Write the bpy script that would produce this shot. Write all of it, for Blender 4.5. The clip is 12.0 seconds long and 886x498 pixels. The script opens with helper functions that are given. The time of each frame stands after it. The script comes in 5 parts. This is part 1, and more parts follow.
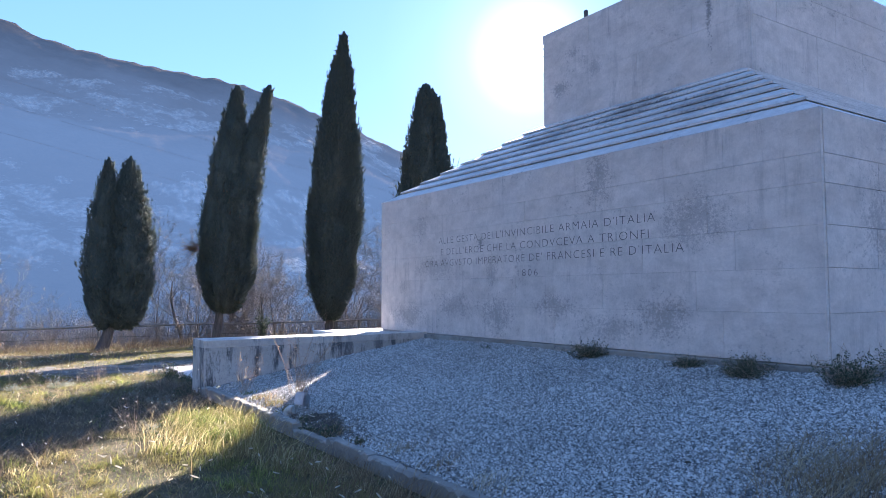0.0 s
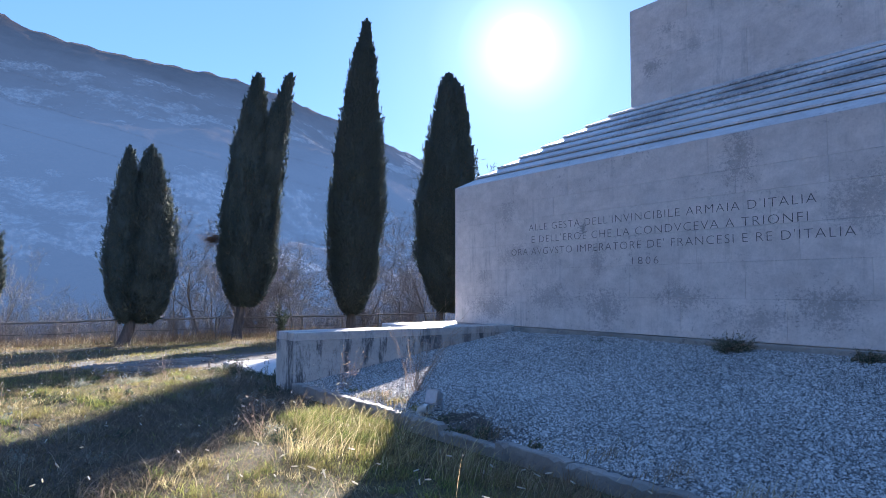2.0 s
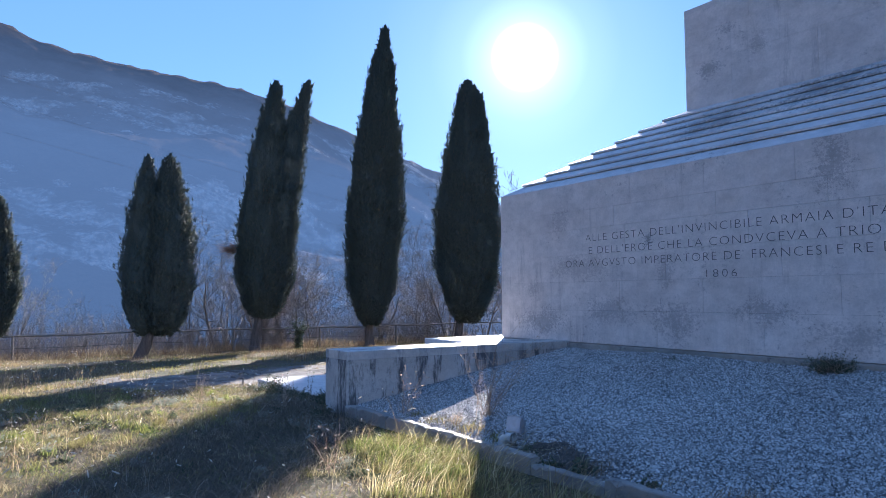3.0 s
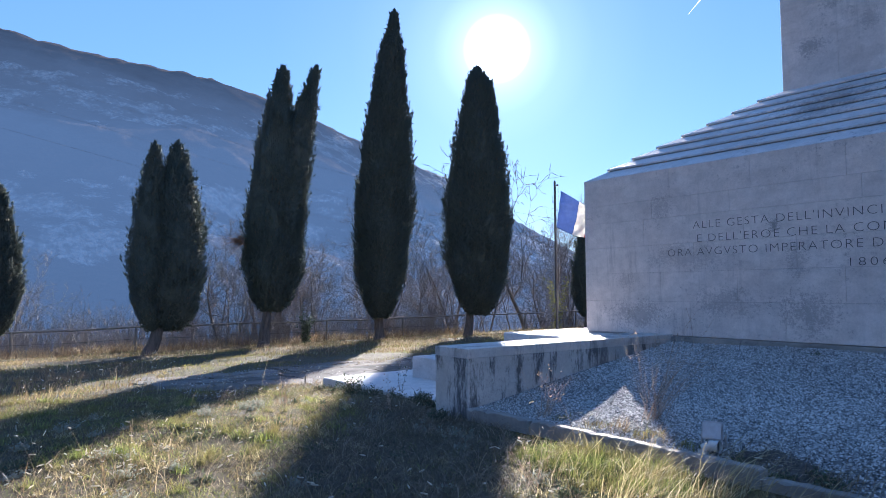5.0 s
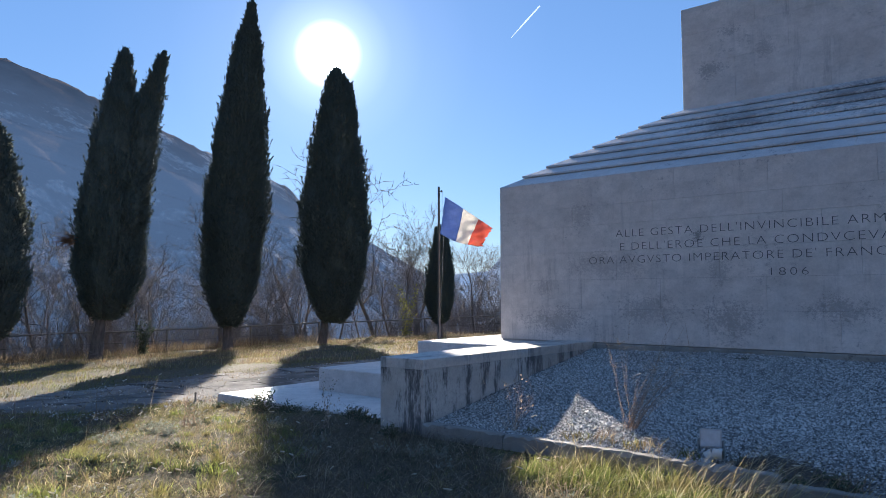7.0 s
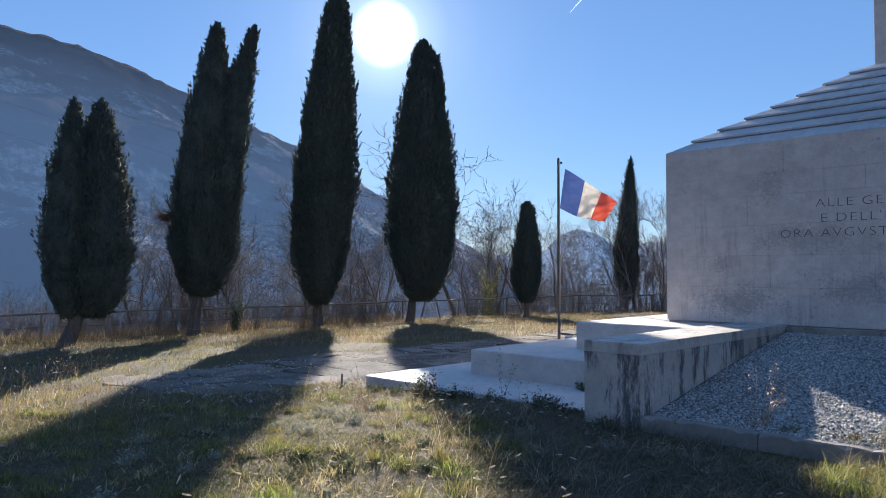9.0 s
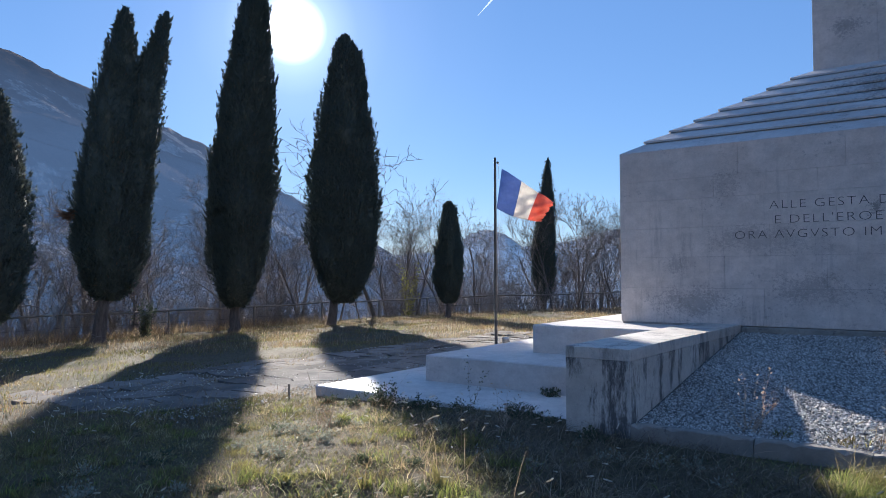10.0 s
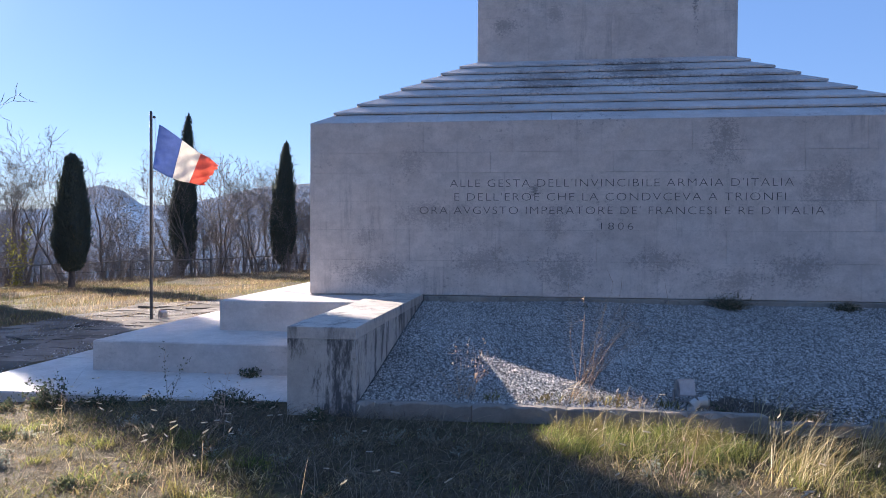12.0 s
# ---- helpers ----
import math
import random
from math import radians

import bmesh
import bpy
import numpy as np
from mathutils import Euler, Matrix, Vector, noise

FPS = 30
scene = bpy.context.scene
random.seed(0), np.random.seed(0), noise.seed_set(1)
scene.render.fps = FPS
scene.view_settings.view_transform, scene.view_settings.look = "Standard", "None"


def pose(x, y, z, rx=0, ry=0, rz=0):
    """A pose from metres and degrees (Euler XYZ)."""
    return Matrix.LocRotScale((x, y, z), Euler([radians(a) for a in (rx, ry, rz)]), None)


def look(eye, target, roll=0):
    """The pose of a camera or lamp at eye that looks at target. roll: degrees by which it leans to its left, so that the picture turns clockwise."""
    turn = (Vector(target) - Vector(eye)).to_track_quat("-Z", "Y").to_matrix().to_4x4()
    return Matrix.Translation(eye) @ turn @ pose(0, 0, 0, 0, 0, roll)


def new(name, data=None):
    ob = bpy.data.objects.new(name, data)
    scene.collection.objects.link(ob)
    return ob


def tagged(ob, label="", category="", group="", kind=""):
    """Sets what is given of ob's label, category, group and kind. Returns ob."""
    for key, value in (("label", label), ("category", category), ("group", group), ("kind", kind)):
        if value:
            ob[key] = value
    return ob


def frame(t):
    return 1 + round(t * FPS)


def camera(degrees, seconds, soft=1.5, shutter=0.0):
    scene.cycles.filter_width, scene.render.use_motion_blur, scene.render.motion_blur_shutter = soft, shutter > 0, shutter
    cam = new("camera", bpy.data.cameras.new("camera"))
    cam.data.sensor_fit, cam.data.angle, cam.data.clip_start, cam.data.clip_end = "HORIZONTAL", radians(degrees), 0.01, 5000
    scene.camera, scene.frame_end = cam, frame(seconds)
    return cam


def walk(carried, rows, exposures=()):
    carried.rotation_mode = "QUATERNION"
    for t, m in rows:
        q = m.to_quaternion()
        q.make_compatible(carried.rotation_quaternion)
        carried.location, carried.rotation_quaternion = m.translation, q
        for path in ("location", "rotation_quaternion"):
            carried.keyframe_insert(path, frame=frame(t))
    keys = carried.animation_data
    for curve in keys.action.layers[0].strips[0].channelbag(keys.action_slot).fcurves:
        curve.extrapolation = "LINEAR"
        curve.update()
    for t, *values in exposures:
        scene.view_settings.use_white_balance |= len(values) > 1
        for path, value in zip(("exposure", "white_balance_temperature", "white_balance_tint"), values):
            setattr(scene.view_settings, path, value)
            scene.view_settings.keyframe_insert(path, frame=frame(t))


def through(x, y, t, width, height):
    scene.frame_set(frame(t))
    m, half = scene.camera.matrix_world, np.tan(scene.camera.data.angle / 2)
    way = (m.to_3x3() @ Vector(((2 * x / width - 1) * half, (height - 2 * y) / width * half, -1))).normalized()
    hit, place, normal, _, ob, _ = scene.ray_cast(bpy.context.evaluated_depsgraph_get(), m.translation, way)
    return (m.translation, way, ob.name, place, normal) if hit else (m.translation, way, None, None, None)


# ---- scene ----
cam = camera(64.4, 12.0, soft=0.6)
PATH = [
    (0, (1.548, -0.411, 2.006), (2.655, 1.25, 2.13), -0.2),
    (0.5, (1.283, 0.052, 1.94), (2.567, 1.582, 2.045), -0.2),
    (1, (1.061, 0.542, 1.937), (2.331, 2.086, 2.006), -0.1),
    (1.5, (0.702, 0.961, 1.916), (1.911, 2.552, 1.994), -0.2),
    (2, (0.468, 1.482, 1.898), (1.596, 3.129, 2.01), -0.0),
    (2.5, (0.328, 2.03, 2.015), (1.439, 3.686, 2.17), -0.2),
    (4.5, (-0.8, 4.08, 1.945), (0.358, 5.71, 1.977), -0.1),
    (5, (-1.117, 4.608, 2.019), (0.064, 6.218, 2.131), -0.5),
    (5.5, (-1.267, 5.067, 1.941), (-0.036, 6.634, 2.122), -0.4),
    (6, (-1.482, 5.531, 1.946), (-0.164, 7.03, 2.073), -0.4),
    (6.5, (-1.733, 5.878, 2.015), (-0.198, 7.152, 2.155), -0.3),
    (8.5, (-2.204, 7.903, 1.965), (-0.727, 9.249, 2.042), 0.2),
    (9, (-2.322, 8.399, 1.957), (-0.891, 9.794, 2.029), 0.1),
    (9.5, (-2.495, 8.83, 1.986), (-0.983, 10.132, 2.112), -0.2),
    (10, (-2.421, 9.354, 2.004), (-0.822, 10.553, 2.075), -0.2),
    (10.5, (-2.467, 9.539, 2.091), (-0.644, 10.362, 2.097), -0.5),
    (10.7, (-2.537, 9.638, 2.110), (-0.636, 10.260, 2.085), -0.3),
    (11, (-2.61, 9.849, 2.116), (-0.646, 10.225, 2.069), -0.2),
    (11.5, (-2.583, 10.212, 2.116), (-0.614, 10.56, 2.138), 0.1),
    (12, (-2.458, 10.446, 2.169), (-0.475, 10.703, 2.133), 0.3),
]
walk(cam, [(t, look(eye, target, roll)) for t, eye, target, roll in PATH],
     exposures=[(0.0, 2.4, 5850, 15), (1.0, 2.15, 5550, 13), (1.5, 2.2, 5550, 14), (2.5, 1.9, 5500, 14), (4.5, 2.02, 5400, 15), (5.0, 1.85, 5500, 13), (5.5, 1.55, 5850, 11), (6.5, 1.5, 5900, 10), (9.0, 1.38, 5900, 10), (10.4, 1.38, 5700, 11), (11.0, 1.72, 6000, 17), (12.0, 1.75, 6150, 18)])

# ---- light ----
SUN_AZ, SUN_EL = 40.8, 19.0          # degrees from +y towards +x, and above the horizon
SUN_DIR = Vector((math.sin(radians(SUN_AZ)) * math.cos(radians(SUN_EL)),
                  math.cos(radians(SUN_AZ)) * math.cos(radians(SUN_EL)), math.sin(radians(SUN_EL))))
world = bpy.data.worlds.new("world")
scene.world = world
world.use_nodes = True
wn = world.node_tree
sky = wn.nodes.new("ShaderNodeTexSky")
sky.sky_type, sky.sun_disc = "NISHITA", False
sky.sun_elevation, sky.sun_rotation = radians(SUN_EL), radians(SUN_AZ)
sky.altitude, sky.air_density, sky.dust_density, sky.ozone_density = 200, 1.0, 0.05, 3.0
wn.nodes["Background"].inputs[1].default_value = 0.025
haze_bg = wn.nodes.new("ShaderNodeBackground")          # light scattered evenly by the valley haze
haze_bg.inputs[0].default_value, haze_bg.inputs[1].default_value = (0.235, 0.475, 1.0, 1), 0.142
sky_sum = wn.nodes.new("ShaderNodeAddShader")
wn.links.new(sky.outputs[0], wn.nodes["Background"].inputs[0])
wn.links.new(wn.nodes["Background"].outputs[0], sky_sum.inputs[0])
wn.links.new(haze_bg.outputs[0], sky_sum.inputs[1])
wn.links.new(sky_sum.outputs[0], wn.nodes["World Output"].inputs[0])
sun_data = bpy.data.lights.new("sun", "SUN")
sun_data.energy, sun_data.angle, sun_data.color = 5.0, radians(0.6), (1.0, 0.87, 0.70)
sun = new("sun_lamp", sun_data)
sun.matrix_world = look(SUN_DIR * 100, (0, 0, 0))

rng = np.random.default_rng(7)


# ---- materials ----
def node_mat(name, rough=0.8, metal=0.0):
    m = bpy.data.materials.new(name)
    m.use_nodes = True
    nt = m.node_tree
    b = nt.nodes["Principled BSDF"]
    b.inputs["Roughness"].default_value = rough
    b.inputs["Metallic"].default_value = metal
    b.inputs["Specular IOR Level"].default_value = 0.3
    return m, nt, b


def coords(nt, scale=(1, 1, 1)):
    geo = nt.nodes.new("ShaderNodeNewGeometry")
    mp = nt.nodes.new("ShaderNodeMapping")
    mp.inputs["Scale"].default_value = scale
    nt.links.new(geo.outputs["Position"], mp.inputs["Vector"])
    return mp.outputs[0]


def noise_tex(nt, scale, detail=6, rough=0.6, stretch=(1, 1, 1)):
    n = nt.nodes.new("ShaderNodeTexNoise")
    n.inputs["Scale"].default_value, n.inputs["Detail"].default_value = scale, detail
    n.inputs["Roughness"].default_value = rough
    nt.links.new(coords(nt, stretch), n.inputs["Vector"])
    return n.outputs["Fac"]


def ramp(nt, fac, stops):
    r = nt.nodes.new("ShaderNodeValToRGB")
    e = r.color_ramp.elements
    while len(e) < len(stops):
        e.new(0.5)
    for el, (p, c) in zip(e, stops):
        el.position = p
        el.color = (*c, 1) if len(c) == 3 else c
    nt.links.new(fac, r.inputs[0])
    return r.outputs[0]


def grey(v):
    return (v, v, v)


def mix(nt, fac, a, b, kind="MIX"):
    m = nt.nodes.new("ShaderNodeMix")
    m.data_type, m.blend_type = "RGBA", kind
    for sock, v in ((m.inputs[0], fac), (m.inputs[6], a), (m.inputs[7], b)):
        if isinstance(v, (int, float)):
            sock.default_value = v
        elif isinstance(v, tuple):
            sock.default_value = (*v, 1)
        else:
            nt.links.new(v, sock)
    return m.outputs[2]


def mathn(nt, op, a, b):
    m = nt.nodes.new("ShaderNodeMath")
    m.operation = op
    for sock, v in ((m.inputs[0], a), (m.inputs[1], b)):
        if isinstance(v, (int, float)):
            sock.default_value = v
        else:
            nt.links.new(v, sock)
    return m.outputs[0]


def bump(nt, b, height, strength=0.4, dist=0.01):
    n = nt.nodes.new("ShaderNodeBump")
    n.inputs["Strength"].default_value, n.inputs["Distance"].default_value = strength, dist
    nt.links.new(height, n.inputs["Height"])
    nt.links.new(n.outputs[0], b.inputs["Normal"])


def obj_random(nt):
    return nt.nodes.new("ShaderNodeObjectInfo").outputs["Random"]


def island_random(nt):
    return nt.nodes.new("ShaderNodeNewGeometry").outputs["Random Per Island"]


def stone(name, light, dark, streak=0.5, blot=0.5, rough=0.75, var=0.10, run_scale=(5.5, 5.5, 0.55), run_at=0.52, where_at=0.45, stains=(), run_soft=0.18):
    """Pale limestone or concrete with broad tone changes, run-off streaks and black lichen blots."""
    m, nt, b = node_mat(name, rough)
    broad = noise_tex(nt, 0.55, 8, 0.68, (1, 1, 1.7))
    col = ramp(nt, broad, [(0.32, dark), (0.5, tuple((p + q) / 2 for p, q in zip(light, dark))), (0.68, light)])
    mid = noise_tex(nt, 3.2, 7, 0.7, (1, 1, 1.5))
    col = mix(nt, 0.55, col, ramp(nt, mid, [(0.3, (0.62, 0.61, 0.60)), (0.62, grey(1.0))]), "MULTIPLY")
    fine = noise_tex(nt, 26, 5, 0.7)
    col = mix(nt, 0.35, col, ramp(nt, fine, [(0.3, grey(0.55)), (0.75, grey(1.0))]), "MULTIPLY")
    tone = ramp(nt, obj_random(nt), [(0.0, grey(1 - var)), (1.0, grey(1.0))])
    col = mix(nt, 1.0, col, tone, "MULTIPLY")
    run = noise_tex(nt, 1.0, 9, 0.78, run_scale)
    where = noise_tex(nt, 0.55, 3, 0.5)
    mask = mathn(nt, "MULTIPLY", ramp(nt, run, [(run_at, grey(0)), (run_at + run_soft, grey(1))]), ramp(nt, where, [(where_at, grey(0)), (where_at + 0.2, grey(1))]))
    col = mix(nt, mathn(nt, "MULTIPLY", mask, streak), col, (0.09, 0.088, 0.09))
    spot = noise_tex(nt, 8.5, 9, 0.8, (1, 1, 1.4))
    patch = noise_tex(nt, 0.8, 3, 0.5, (1, 1, 1.8))
    mask2 = mathn(nt, "MULTIPLY", ramp(nt, spot, [(0.53, grey(0)), (0.66, grey(1))]), ramp(nt, patch, [(0.47, grey(0)), (0.66, grey(1))]))
    col = mix(nt, mathn(nt, "MULTIPLY", mask2, blot), col, (0.06, 0.06, 0.065))
    grain = mathn(nt, "ADD", mathn(nt, "MULTIPLY", noise_tex(nt, 17.0, 9, 0.85, (1, 1, 1.3)), 0.72), mathn(nt, "MULTIPLY", noise_tex(nt, 4.0, 6, 0.7, (1, 1, 0.8)), 0.28))
    for place, size, force in stains:
        geo = nt.nodes.new("ShaderNodeNewGeometry")
        off = nt.nodes.new("ShaderNodeVectorMath")
        off.operation = "SUBTRACT"
        off.inputs[1].default_value = place
        nt.links.new(geo.outputs["Position"], off.inputs[0])
        sc = nt.nodes.new("ShaderNodeVectorMath")
        sc.operation = "DIVIDE"
        sc.inputs[1].default_value = tuple(v * 1.25 for v in size)
        nt.links.new(off.outputs[0], sc.inputs[0])
        ln = nt.nodes.new("ShaderNodeVectorMath")
        ln.operation = "LENGTH"
        nt.links.new(sc.outputs[0], ln.inputs[0])
        near = ramp(nt, ln.outputs["Value"], [(0.15, grey(1)), (1.0, grey(0))])
        m3 = ramp(nt, mathn(nt, "ADD", mathn(nt, "MULTIPLY", near, 0.20), grain), [(0.635, grey(0)), (0.69, grey(0.9))])
        m3 = mathn(nt, "MULTIPLY", m3, mathn(nt, "MULTIPLY", ramp(nt, near, [(0.0, grey(0)), (0.3, grey(1))]), force * 0.48))
        col = mix(nt, m3, col, (0.075, 0.072, 0.075))
    nt.links.new(col, b.inputs["Base Color"])
    bump(nt, b, mathn(nt, "ADD", fine, noise_tex(nt, 120, 3, 0.6)), 0.35, 0.006)
    return m


WALL_STAINS = [((9.65, 10.45, 2.96), (1, 0.20, 0.20), 1.3), ((9.65, 10.1, 2.40), (1, 0.35, 0.5), 0.7), ((9.65, 13.1, 1.50), (1, 1.2, 0.45), 0.9),
               ((9.65, 13.4, 2.15), (1, 0.4, 0.3), 0.7), ((9.65, 9.95, 1.60), (1, 0.8, 0.6), 0.9), ((9.65, 8.4, 1.75), (1, 0.9, 0.35), 0.8), ((9.65, 6.2, 1.65), (1, 0.8, 0.55), 0.9),
               ((9.65, 7.2, 1.45), (1, 0.9, 0.4), 0.8), ((9.65, 7.35, 3.75), (1, 0.5, 0.7), 0.85), ((9.65, 12.0, 2.55), (1, 1.6, 0.4), 0.6), ((9.65, 5.6, 3.0), (1, 0.9, 0.7), 0.75),
               ((9.65, 11.3, 1.75), (1, 1.0, 0.45), 0.7), ((9.65, 12.55, 3.5), (1, 0.4, 0.35), 0.6), ((10.9, 3.86, 2.9), (0.5, 1, 0.8), 0.8), ((12.41, 11.1, 6.6), (1, 0.45, 0.3), 0.9), ((12.41, 10.7, 7.3), (1, 0.35, 0.2), 0.8), ((12.41, 10.0, 6.8), (1, 0.35, 0.3), 0.7), ((12.41, 7.23, 7.4), (1, 0.11, 1.7), 1.5)]
M_WALL = stone("wall_stone", (0.86, 0.765, 0.69), (0.70, 0.625, 0.565), 0.45, 0.5, 0.75, 0.05, stains=WALL_STAINS)
M_ROOF = stone("roof_stone", (0.80, 0.755, 0.715), (0.60, 0.56, 0.53), 0.15, 0.85, 0.5, stains=[((11.7, 8.4, 5.4), (1.8, 1.7, 1.3), 1.4), ((11.2, 10.3, 5.2), (1.6, 1.5, 1.0), 1.2), ((11.0, 6.4, 5.0), (1.4, 1.3, 0.9), 1.1)])
M_STEP = stone("step_stone", (0.82, 0.76, 0.71), (0.68, 0.63, 0.585), 0.15, 0.35, 0.6)
M_CHEEK = stone("streaked_concrete", (0.70, 0.66, 0.60), (0.46, 0.43, 0.39), 0.92, 0.9, 0.8, 0.05, (2.5, 2.5, 0.6), 0.475, 0.22, run_soft=0.08)
M_COPING = stone("coping_concrete", (0.74, 0.69, 0.63), (0.55, 0.51, 0.46), 0.6, 0.7, 0.75, 0.05, (2.5, 2.5, 0.6), 0.50, 0.25, run_soft=0.12)
M_CURB = stone("curb_concrete", (0.46, 0.42, 0.37), (0.20, 0.18, 0.155), 0.7, 0.9)
M_PAVE = stone("paving_stone", (0.39, 0.355, 0.32), (0.18, 0.16, 0.138), 0.1, 0.9, 0.95, 0.5)
M_PAVE.node_tree.nodes["Principled BSDF"].inputs["Specular IOR Level"].default_value = 0.1


def plain(name, col, rough=0.6, metal=0.0, var=0.25, scale=14):
    m, nt, b = node_mat(name, rough, metal)
    c = mix(nt, 1.0, col, ramp(nt, noise_tex(nt, scale, 5, 0.65), [(0.3, grey(1 - var)), (0.7, grey(1.0))]), "MULTIPLY")
    nt.links.new(c, b.inputs["Base Color"])
    return m


M_CORE = plain("joint_mortar", (0.50, 0.46, 0.42), 0.9, 0, 0.6, 1.2)
# Dark colour carries the shade of cut strokes along with the letters' blackening
M_LETTER = plain("darkened_letter_shade", (0.17, 0.16, 0.16), 0.85, 0, 0.5, 9)
M_METAL = plain("galvanised_metal", (0.42, 0.43, 0.44), 0.45, 0.6)
M_POLE = plain("dull_steel_pole", (0.10, 0.095, 0.09), 0.5, 0.4, 0.4, 6)
M_PLASTIC = plain("pale_plastic_pipe", (0.55, 0.55, 0.52), 0.5)
M_GLASS = plain("lamp_glass", (0.5, 0.52, 0.55), 0.1)
M_SOIL = plain("dark_damp_soil", (0.13, 0.11, 0.09), 0.95, 0, 0.75, 24)
M_WIRE = plain("black_cable", (0.10, 0.10, 0.10), 0.6)
M_FENCE = plain("weathered_wood", (0.34, 0.29, 0.24), 0.85, 0, 0.5, 9)


def bark(name, a, b_):
    m, nt, b = node_mat(name, 0.9)
    nt.links.new(ramp(nt, noise_tex(nt, 9, 6, 0.7, (1, 1, 0.25)), [(0.3, a), (0.7, b_)]), b.inputs["Base Color"])
    bump(nt, b, noise_tex(nt, 22, 4, 0.6, (1, 1, 0.2)), 0.7, 0.02)
    return m


M_BARK = bark("cypress_bark", (0.07, 0.055, 0.045), (0.19, 0.155, 0.13))
M_TWIG = bark("bare_branch_bark", (0.13, 0.112, 0.10), (0.29, 0.25, 0.22))


def leafy(name, stops, through=0.45, gloss=0.04, patch=None):
    """Leaves or blades, each of its own tone, that let some light through."""
    m = bpy.data.materials.new(name)
    m.use_nodes = True
    nt = m.node_tree
    nt.nodes.remove(nt.nodes["Principled BSDF"])
    col = ramp(nt, island_random(nt), stops)
    if patch:
        col = mix(nt, ramp(nt, noise_tex(nt, patch[0], 3, 0.55), [(0.38, grey(0)), (0.58, grey(1))]), col, mix(nt, 0.62, col, patch[1]))
    d = nt.nodes.new("ShaderNodeBsdfDiffuse")
    t = nt.nodes.new("ShaderNodeBsdfTranslucent")
    g = nt.nodes.new("ShaderNodeBsdfGlossy")
    g.inputs["Roughness"].default_value = 0.45
    s, s2 = nt.nodes.new("ShaderNodeMixShader"), nt.nodes.new("ShaderNodeMixShader")
    s.inputs[0].default_value, s2.inputs[0].default_value = through, gloss
    nt.links.new(col, d.inputs[0]), nt.links.new(col, t.inputs[0])
    nt.links.new(d.outputs[0], s.inputs[1]), nt.links.new(t.outputs[0], s.inputs[2])
    nt.links.new(s.outputs[0], s2.inputs[1]), nt.links.new(g.outputs[0], s2.inputs[2])
    nt.links.new(s2.outputs[0], nt.nodes["Material Output"].inputs[0])
    return m


M_CYPRESS = leafy("cypress_foliage", [(0.0, (0.105, 0.120, 0.095)), (0.6, (0.115, 0.130, 0.10)), (0.96, (0.13, 0.14, 0.10)), (1.0, (0.18, 0.14, 0.09))], 0.36, 0.012)
M_CYPRESS_CORE = plain("cypress_inner", (0.105, 0.12, 0.095), 0.95, 0, 0.35, 3)
M_BROWN = leafy("dead_cypress_spray", [(0.0, (0.16, 0.07, 0.035)), (1.0, (0.30, 0.15, 0.07))], 0.4)
M_GREEN = leafy("green_grass", [(0.0, (0.06, 0.085, 0.03)), (0.5, (0.15, 0.17, 0.05)), (1.0, (0.36, 0.35, 0.11))], 0.62, patch=(1.6, (0.24, 0.155, 0.07)))
M_STRAW = leafy("dry_grass", [(0.0, (0.12, 0.08, 0.045)), (0.5, (0.33, 0.25, 0.14)), (1.0, (0.72, 0.60, 0.38))], 0.60, patch=(1.3, (0.22, 0.13, 0.065)))
M_THATCH = leafy("turf_thatch", [(0.0, (0.04, 0.034, 0.024)), (0.35, (0.12, 0.09, 0.058)), (0.7, (0.24, 0.185, 0.115)), (1.0, (0.56, 0.47, 0.32))], 0.45, patch=(1.4, (0.10, 0.13, 0.05)))
M_GOLD = leafy("golden_straw", [(0.0, (0.17, 0.13, 0.06)), (0.5, (0.42, 0.335, 0.155)), (1.0, (0.82, 0.71, 0.42))], 0.55)
M_LIME = leafy("fresh_grass", [(0.0, (0.07, 0.095, 0.025)), (0.6, (0.20, 0.245, 0.055)), (1.0, (0.48, 0.50, 0.13))], 0.6, patch=(2.2, (0.24, 0.17, 0.075)))
# Dead grass, toned darker to put part of its shade into the colour
M_DEAD = leafy("darkened_dead_grass", [(0.0, (0.08, 0.065, 0.05)), (0.7, (0.22, 0.175, 0.125)), (1.0, (0.50, 0.41, 0.29))], 0.45)
M_SEED = leafy("seed_heads", [(0.0, (0.52, 0.46, 0.36)), (1.0, (0.80, 0.75, 0.64))], 0.6)
M_GREYWEED = leafy("grey_weed", [(0.0, (0.20, 0.22, 0.16)), (1.0, (0.46, 0.47, 0.38))], 0.4)
M_WEED = leafy("weed_leaves", [(0.0, (0.06, 0.075, 0.045)), (0.7, (0.10, 0.12, 0.065)), (1.0, (0.15, 0.165, 0.09))], 0.4)
M_RUST = leafy("dry_weed", [(0.0, (0.32, 0.23, 0.16)), (1.0, (0.62, 0.48, 0.36))], 0.45)
M_YELLOW = leafy("yellow_leaves", [(0.0, (0.28, 0.26, 0.05)), (1.0, (0.45, 0.42, 0.10))], 0.5)


def ground_material():
    m, nt, b = node_mat("ground_turf", 0.95)
    big = noise_tex(nt, 0.35, 5, 0.6)
    col = ramp(nt, big, [(0.3, (0.115, 0.088, 0.058)), (0.5, (0.14, 0.112, 0.066)), (0.7, (0.10, 0.10, 0.046))])
    fine = noise_tex(nt, 11, 7, 0.75)
    col = mix(nt, 0.8, col, ramp(nt, fine, [(0.34, grey(0.22)), (0.66, grey(1.2))]), "MULTIPLY")
    nt.links.new(col, b.inputs["Base Color"])
    bump(nt, b, fine, 0.9, 0.05)
    return m


